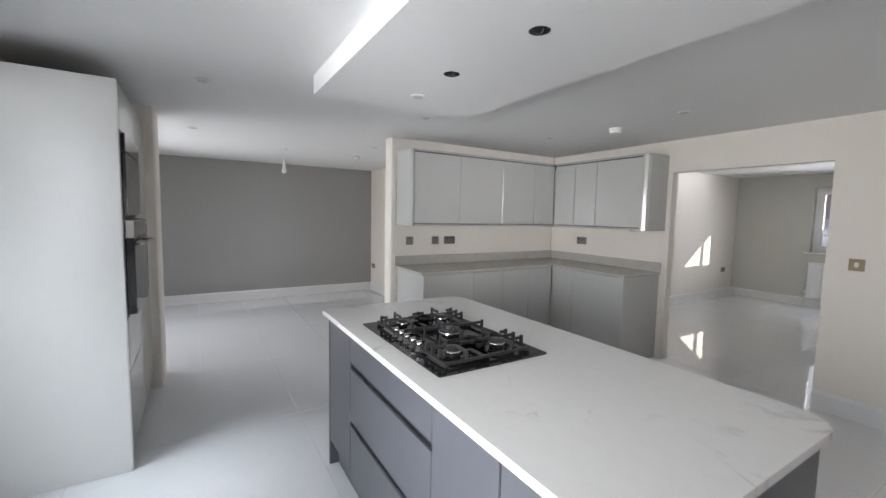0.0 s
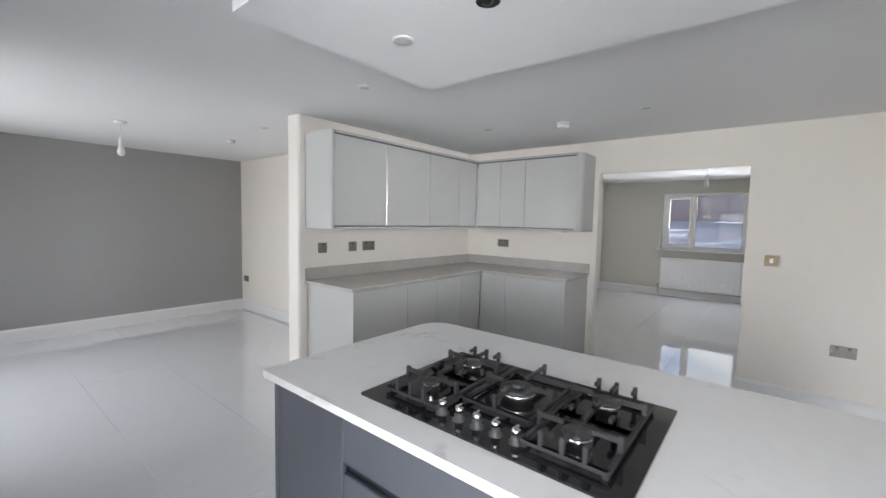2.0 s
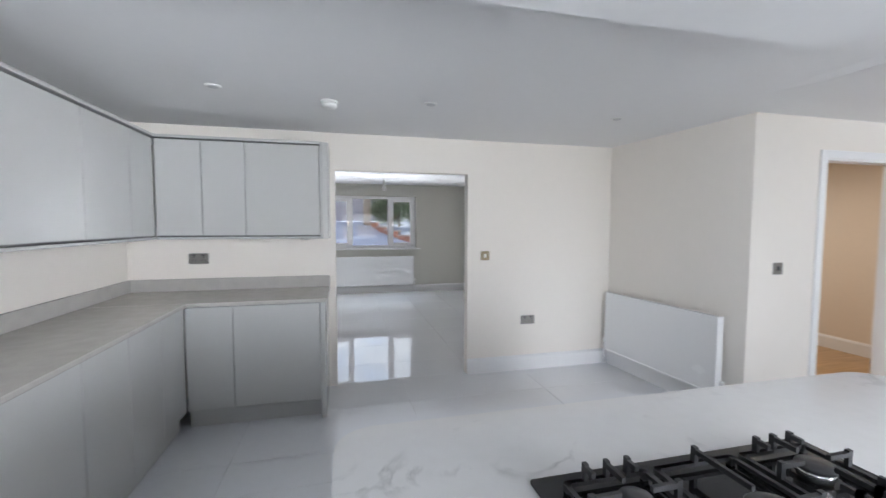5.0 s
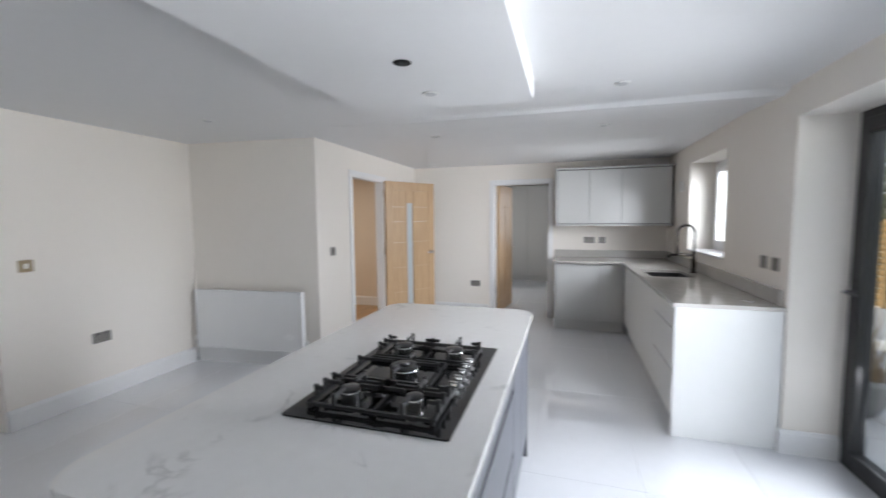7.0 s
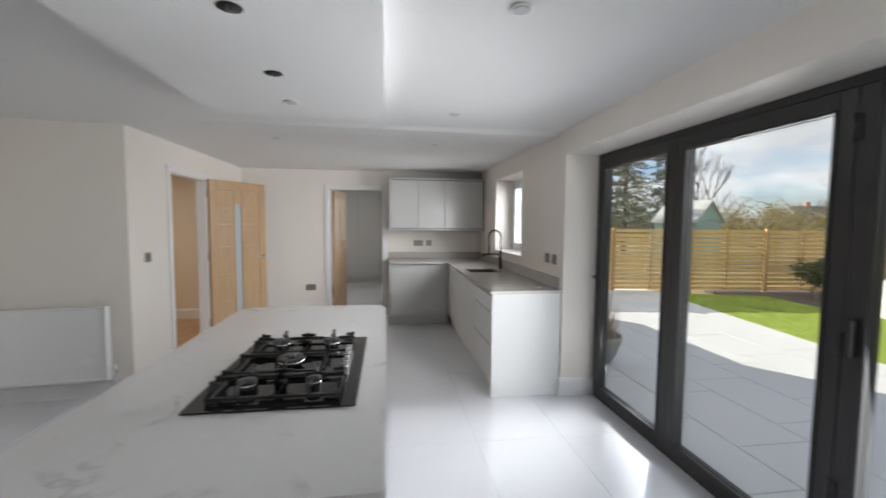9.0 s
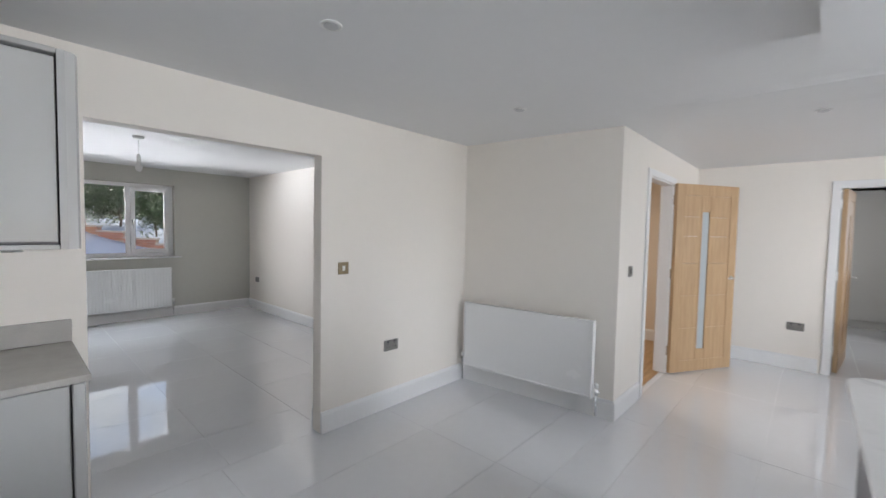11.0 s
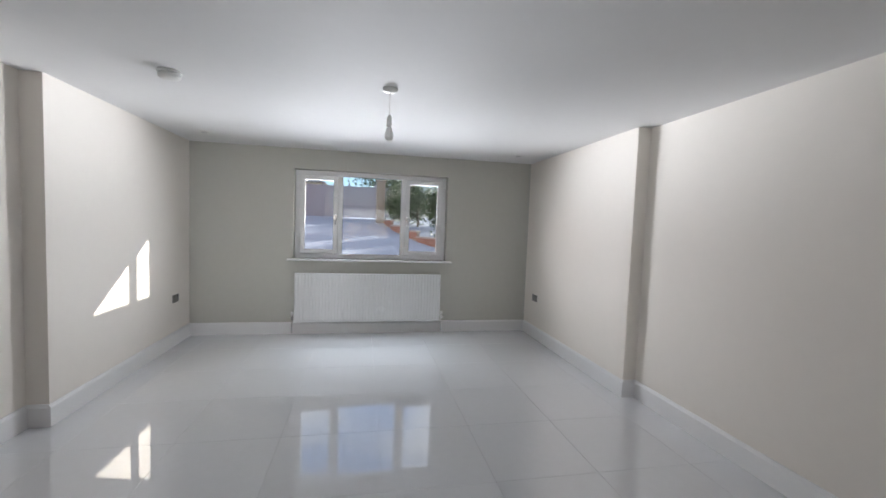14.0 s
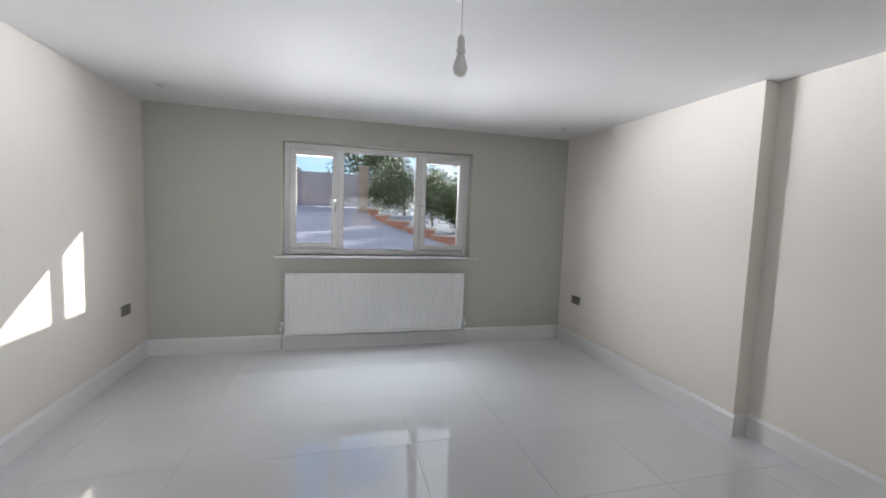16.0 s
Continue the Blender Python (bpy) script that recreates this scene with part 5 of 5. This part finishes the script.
def broadleaf(name, at, h, label, seed, leaf=None, size=0.10, per=8, depth=5, spread=0.45, category="tree", rad=0.6):
    rn = random.Random(seed)
    t = thing(name, label, category, at=at)
    bm, tips = bmesh.new(), []
    branching(bm, Vector((0, 0, -0.2)), Vector((0, 0, 1)), h * 0.30, h * 0.018, depth, rn, tips, spread)
    part("trunk", bm, M_BARK if leaf else M_TWIG, t)
    if leaf:
        me = leaves_mesh("crown", [(p, rad) for p in tips if p.z > h * 0.15], per, 1.0, size, leaf, rn)
        c = new("crown", me)
        c.parent = t
    return t


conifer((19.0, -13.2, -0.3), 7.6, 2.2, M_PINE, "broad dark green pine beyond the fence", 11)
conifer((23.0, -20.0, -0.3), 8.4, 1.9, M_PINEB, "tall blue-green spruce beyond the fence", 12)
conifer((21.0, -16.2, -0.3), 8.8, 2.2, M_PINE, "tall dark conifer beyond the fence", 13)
for i, (x, y, h) in enumerate(((26.0, -24.5, 9.5), (17.0, -10.8, 6.5), (25.0, -36.0, 6.5), (21.0, -42.0, 6.0), (30.0, -30.0, 6.0), (14.0, -44.0, 5.0))):
    broadleaf("bare_tree", (x, y, -0.3), h, "leafless grey-brown garden tree beyond the fence", 20 + i, None, depth=6, spread=0.22 if i in (0, 1) else 0.42)
for i, (x, y, h) in enumerate(((14.2, -10.8, 2.4), (15.5, -19.0, 3.2), (17.5, -23.0, 3.6), (16.0, -26.5, 3.0), (19.0, -30.0, 3.6), (14.0, -34.0, 2.6), (22.0, -27.0, 4.2), (15.0, -9.4, 2.6), (19.5, -19.5, 3.4), (21.0, -22.5, 4.2), (18.0, -21.0, 3.0), (20.5, -25.0, 3.8), (17.0, -29.5, 3.2), (21.0, -33.0, 4.0), (15.0, -30.5, 2.8), (13.0, -38.0, 3.2), (10.5, -36.0, 2.8))):
    broadleaf("shrub", (x, y, -0.3), h, "yellow-brown spring shrub beyond the fence", 40 + i, M_OLIVE, 0.036, 34, 4, 0.5, "shrub", 0.55)
broadleaf("shrub", (8.35, -12.7, GZ), 1.25, "small dark green shrub in the soil bed", 61, M_LEAF, 0.05, 14, 4, 0.55, "shrub", 0.22)

rn = random.Random(91)
cl = []
for i in range(420):
    a = math.radians(rn.uniform(-75, 35))
    d = rn.uniform(48, 75)
    cl.append(((d * math.cos(a), -4 + d * math.sin(a), rn.uniform(-0.3, 2.6)), rn.uniform(0.8, 1.9)))
tagged(new("far_woods", leaves_mesh("far_woods", cl, 190, 1.0, 0.15, M_OLIVE, rn)), "distant brown-green hedges and woods on the horizon", "woods", kind="stuff")

# low houses far beyond the fence
for x, y, turn in ((22.7, -43.1, 25), (35.0, -53.0, -15)):
    hs = thing("bungalow", "far bungalow with a brown tiled hipped roof", "house", at=(x, y, -0.3))
    hs.rotation_euler, hs.scale = (0, 0, radians(turn)), (0.5, 0.5, 0.85)
    bm = bmesh.new()
    box(bm, -4.5, 4.5, -3.2, 3.2, 0.0, 1.7)
    part("wall", bm, M_BUFF, hs)
    bm = bmesh.new()
    for i in range(12):
        f0, f1 = i / 12, (i + 1) / 12
        lo = [bm.verts.new((sx * (4.9 - 2.9 * f0), sy * (3.6 - 3.55 * f0), 1.7 + 1.5 * f0)) for sx, sy in ((-1, -1), (1, -1), (1, 1), (-1, 1))]
        hi = [bm.verts.new((sx * (4.9 - 2.9 * f1 + 0.04), sy * (3.6 - 3.55 * f1 + 0.04), 1.7 + 1.5 * f1)) for sx, sy in ((-1, -1), (1, -1), (1, 1), (-1, 1))]
        for k in range(4):
            bm.faces.new((lo[k], lo[(k + 1) % 4], hi[(k + 1) % 4], hi[k]))
        bm.faces.new(lo)
        bm.faces.new(hi)
    part("roof", bm, M_ROOFB, hs, "brown tiled roof")

# teal summer house beyond the fence
sh = thing("shed", "teal boarded shed with a grey pitched roof", "shed", at=(16.9, -16.6, -0.3))
sh.rotation_euler, sh.scale = (0, 0, radians(22)), (0.55, 0.8, 0.82)
bm = bmesh.new()
for i in range(20):
    box(bm, -1.6, 1.6, -1.25, 1.25, i * 0.12, i * 0.12 + 0.112)
part("boards", bm, M_TEAL, sh)
bm = bmesh.new()
v = [bm.verts.new(p) for p in ((-1.62, -1.25, 2.4), (-1.62, 1.25, 2.4), (-1.62, 0, 3.35), (1.62, -1.25, 2.4), (1.62, 1.25, 2.4), (1.62, 0, 3.35))]
bm.faces.new((v[0], v[1], v[2]))
bm.faces.new((v[3], v[5], v[4]))
bm.faces.new((v[0], v[3], v[4], v[1]))
part("gable", bm, M_TEAL, sh)
bm = bmesh.new()
for s in (-1, 1):
    v = [bm.verts.new(p) for p in ((-1.8, s * 1.45, 2.28), (1.8, s * 1.45, 2.28), (1.8, 0, 3.42), (-1.8, 0, 3.42), (-1.8, s * 1.45, 2.22), (1.8, s * 1.45, 2.22), (1.8, 0, 3.36), (-1.8, 0, 3.36))]
    for q in ((0, 1, 2, 3), (7, 6, 5, 4), (0, 4, 5, 1), (1, 5, 6, 2), (2, 6, 7, 3), (3, 7, 4, 0)):
        bm.faces.new([v[i] for i in q])
part("roof", bm, M_FELT, sh)


def far_house(x, y, turn, w, d, eave, ridge, wall, label, hipped=False):
    h = thing("house", label, "house", at=(x, y, -0.3))
    h.rotation_euler = (0, 0, radians(turn))
    pbox("wall", h, wall, -w / 2, w / 2, -d / 2, d / 2, 0, eave)
    bm = bmesh.new()
    k = d / 2 if hipped else 0.0
    v = [bm.verts.new(p) for p in ((-w / 2 - 0.3, -d / 2 - 0.35, eave - 0.1), (w / 2 + 0.3, -d / 2 - 0.35, eave - 0.1), (w / 2 + 0.3, d / 2 + 0.35, eave - 0.1), (-w / 2 - 0.3, d / 2 + 0.35, eave - 0.1),
                                   (-w / 2 - 0.3 + k, 0, ridge), (w / 2 + 0.3 - k, 0, ridge))]
    for q in ((0, 1, 5, 4), (2, 3, 4, 5), (1, 2, 5), (3, 0, 4), (3, 2, 1, 0)):
        bm.faces.new([v[i] for i in q])
    roof = part("roof", bm, M_ROOF, h)
    bm = bmesh.new()
    box(bm, w * 0.25, w * 0.25 + 0.6, -0.3, 0.3, ridge - 0.5, ridge + 0.7, bevel=0.02)
    part("chimney", bm, M_BRICK, roof)
    for wx in (-w * 0.28, w * 0.2):
        win = pbox("window", h, M_UPVC, wx - 0.6, wx + 0.6, -d / 2 - 0.03, -d / 2 + 0.02, eave * 0.42, eave * 0.42 + 1.1, bevel=0.01)
        pbox("pane", win, M_OVENG, wx - 0.53, wx + 0.53, -d / 2 - 0.034, -d / 2 - 0.028, eave * 0.42 + 0.07, eave * 0.42 + 1.03)
    return h


far_house(40.0, -95.0, 70, 11, 8, 2.4, 5.0, M_RENDERW, "distant bungalow with a grey tiled roof")
far_house(13.0, -104.0, 80, 12, 8, 2.6, 5.6, M_RENDERW, "distant house with a brown-grey roof")
far_house(62.0, -80.0, 62, 10, 8, 2.4, 5.2, M_RENDERW, "distant bungalow with a grey tiled roof")

# ---- front drive ----
bm = bmesh.new()
v = [bm.verts.new(p) for p in ((-14, 5.3, GZ - 0.05), (14, 5.3, GZ - 0.05), (14, 20.0, 1.75), (-14, 20.0, 1.75), (-14, 5.3, -0.4), (14, 5.3, -0.4), (14, 20.0, -0.4), (-14, 20.0, -0.4))]
for q in ((0, 1, 2, 3), (7, 6, 5, 4), (0, 4, 5, 1), (1, 5, 6, 2), (2, 6, 7, 3), (3, 7, 4, 0)):
    bm.faces.new([v[i] for i in q])
single("road_drive", bm, M_TARMAC, "blue-grey tarmac driveway rising from the house", "driveway", kind="structure")


def drive_z(y):
    return -0.15 + (y - 5.3) * 1.9 / 14.7


gar = thing("garage_fence", "grey boarded gates and fencing across the drive", "fence", at=(-0.4, 18.6, drive_z(18.6)))
for i in range(9):
    x = -6.2 + i * 1.15
    bm = bmesh.new()
    for k in range(11):
        box(bm, x + 0.025 + k * 0.1, x + 0.118 + k * 0.1, 0, 0.02, 0.05, 1.45)
    part("panel", bm, M_GFENCE, gar)
    pbox("post", gar, M_GFENCE, x - 0.05, x + 0.02, -0.03, 0.07, 0, 1.58)
far_house(-4.6, 30.0, 0, 8.0, 7, 4.2, 6.6, M_RENDERW, "neighbouring pale house with a grey hipped roof", True)
far_house(-6.4, 11.5, 90, 9.0, 5.2, 4.8, 7.0, M_BRICK, "red brick neighbouring house beside the drive")

# stepped brick dwarf wall with copings
bw = thing("garden_wall", "low stepped red-brick wall with pale copings", "wall", at=(0, 0, 0))
bl, bhh, bd = 0.215, 0.065, 0.1025
steps = [((6.0, 9.4), (5.15, 10.6), 3), ((5.15, 10.6), (4.43, 11.8), 3), ((4.43, 11.8), (3.88, 13.0), 3), ((3.88, 13.0), (3.45, 14.4), 3), ((3.45, 14.4), (3.20, 15.6), 3), ((3.20, 15.6), (3.02, 17.2), 3)]
vs, fs = [], []
for (ax, ay), (cx, cy), courses in steps:
    a, c = Vector((ax, ay, 0)), Vector((cx, cy, 0))
    d = (c - a).normalized()
    nrm = Vector((-d.y, d.x, 0))
    L = (c - a).length
    zb = drive_z(max(ay, cy)) - 0.10
    for k in range(courses):
        x = -(k % 2) * 0.11
        while x < L:
            e0, e1 = max(0, x), min(L, x + bl)
            if e1 - e0 > 0.03:
                k0 = len(vs)
                for u in (e0, e1):
                    for w in (-bd / 2, bd / 2):
                        for z in (zb + k * (bhh + 0.010), zb + k * (bhh + 0.010) + bhh):
                            p = a + d * u + nrm * w
                            vs.append((p.x, p.y, z))
                fs += [tuple(k0 + i for i in q) for q in ((0, 1, 3, 2), (4, 6, 7, 5), (0, 4, 5, 1), (2, 3, 7, 6), (1, 5, 7, 3), (0, 2, 6, 4))]
            x += bl + 0.010
    top = zb + courses * (bhh + 0.010)
    for u in [i * 0.6 for i in range(int(L / 0.6) + 1)]:
        bm = bmesh.new()
        e1 = min(u + 0.595, L)
        pts = [a + d * u - nrm * 0.09, a + d * e1 - nrm * 0.09, a + d * e1 + nrm * 0.09, a + d * u + nrm * 0.09]
        prism(bm, [(p.x, p.y) for p in pts], top, top + 0.05)
        part("coping", bm, M_COPING, bw, "pale coping stone")
    bm = bmesh.new()
    pts = [a - nrm * 0.045, c - nrm * 0.045, c + nrm * 0.045, a + nrm * 0.045]
    prism(bm, [(p.x, p.y) for p in pts], zb - 0.35, top - 0.002)
    part("mortar", bm, M_MORTAR, bw)
bm = bmesh.new()
box(bm, 2.62, 2.98, 17.3, 17.66, drive_z(17.4) - 0.2, drive_z(17.4) + 1.75, bevel=0.01)
box(bm, 2.58, 3.02, 17.26, 17.70, drive_z(17.4) + 1.751, drive_z(17.4) + 1.83, bevel=0.02)
part("pier", bm, M_BUFF, bw, "pale stone gate pier")
me = bpy.data.meshes.new("bricks")
me.from_pydata(vs, [], fs)
me.materials.append(M_BRICK)
o = new("bricks", me)
o.parent = bw
o["kind"] = "stuff"
for i, (x, y, h, rad) in enumerate(((4.9, 14.2, 2.4, 0.6), (5.6, 12.6, 2.2, 0.55), (4.3, 16.6, 2.9, 0.7), (6.6, 14.0, 2.8, 0.7), (6.9, 11.6, 2.2, 0.6))):
    broadleaf("hedge_bush", (x, y, drive_z(y) - 0.1), h, "dense dark green evergreen bush behind the brick wall", 70 + i, M_LEAF, 0.065, 150, 4, 0.6, "bush", rad)
for i, (x, y, h) in enumerate(((4.2, 21.5, 4.6), (8.0, 19.0, 4.6))):
    broadleaf("garden_tree", (x, y, 1.5), h, "leafy green tree behind the drive", 80 + i, M_LEAF, 0.13, 20, 5, 0.45, "tree", 0.9)

# ---- floor tiles and paving, piece by piece ----
shared = {}


def piece(name, parent, material, x0, x1, y0, y1, z0, z1, bevel=0.001):
    w, d = round(x1 - x0, 4), round(y1 - y0, 4)
    key = (name, w, d, material.name)
    if key not in shared:
        bm = bmesh.new()
        box(bm, -w / 2, w / 2, -d / 2, d / 2, z0, z1)
        top = [e for e in bm.edges if all(abs(v.co.z - z1) < 1e-6 for v in e.verts)]
        bmesh.ops.bevel(bm, geom=top, offset=bevel, segments=1, affect="EDGES")
        shared[key] = mesh_of(name, bm, material)
    o = new(name, shared[key])
    o.parent, o.location = parent, ((x0 + x1) / 2, (y0 + y1) / 2, 0)
    return o


def tiled(parent, name, material, rx0, rx1, ry0, ry1, ox, oy, px, py, gap, z0, z1):
    for i in range(math.floor((rx0 - ox) / px), math.ceil((rx1 - ox) / px)):
        for j in range(math.floor((ry0 - oy) / py), math.ceil((ry1 - oy) / py)):
            x0, x1 = max(rx0, ox + i * px), min(rx1, ox + (i + 1) * px)
            y0, y1 = max(ry0, oy + j * py), min(ry1, oy + (j + 1) * py)
            if x1 - x0 > 0.02 and y1 - y0 > 0.02:
                piece(name, parent, material, x0 + gap / 2, x1 - gap / 2, y0 + gap / 2, y1 - gap / 2, z0, z1, min(0.001, gap / 4))


floor = thing("floor", "polished pale grey porcelain floor tiles", "floor", kind="structure")
tiled(floor, "tile", M_TILE, -3.36, 7.17, -5.31, -1.41, 0.978, -4.142, 1.21, 0.61, 0.0018, -0.0024, 0.0)
tiled(floor, "tile", M_TILE, 0.0, 4.505, -1.41, 0.05, 0.978, -4.142, 1.21, 0.61, 0.0018, -0.0024, 0.0)
tiled(floor, "tile", M_TILE, -0.03, 4.45, 0.05, 4.95, 1.61, 2.425, 0.632, 0.64, 0.0018, -0.0024, 0.0)
tiled(floor, "tile", M_TILE, 7.17, 11.2, -3.69, -2.30, 0.978, -4.142, 1.21, 0.61, 0.0018, -0.0024, 0.0)
patio = thing("patio", "pale grey porcelain patio paving", "pavement", kind="structure")
rnd = random.Random(17)
for row in range(8):                       # staggered courses of slabs
    y1 = -5.42 - row * 0.595
    tiled(patio, "slab", M_PAVE, -2.0, 10.1, max(y1 - 0.595, -9.8), y1, (2.815, 3.28, 2.64, 3.02, 3.25, 2.5, 2.95, 3.4)[row], y1, 0.9, 0.595, 0.006, GZ - 0.009, GZ + rnd.uniform(-0.0004, 0.0004))
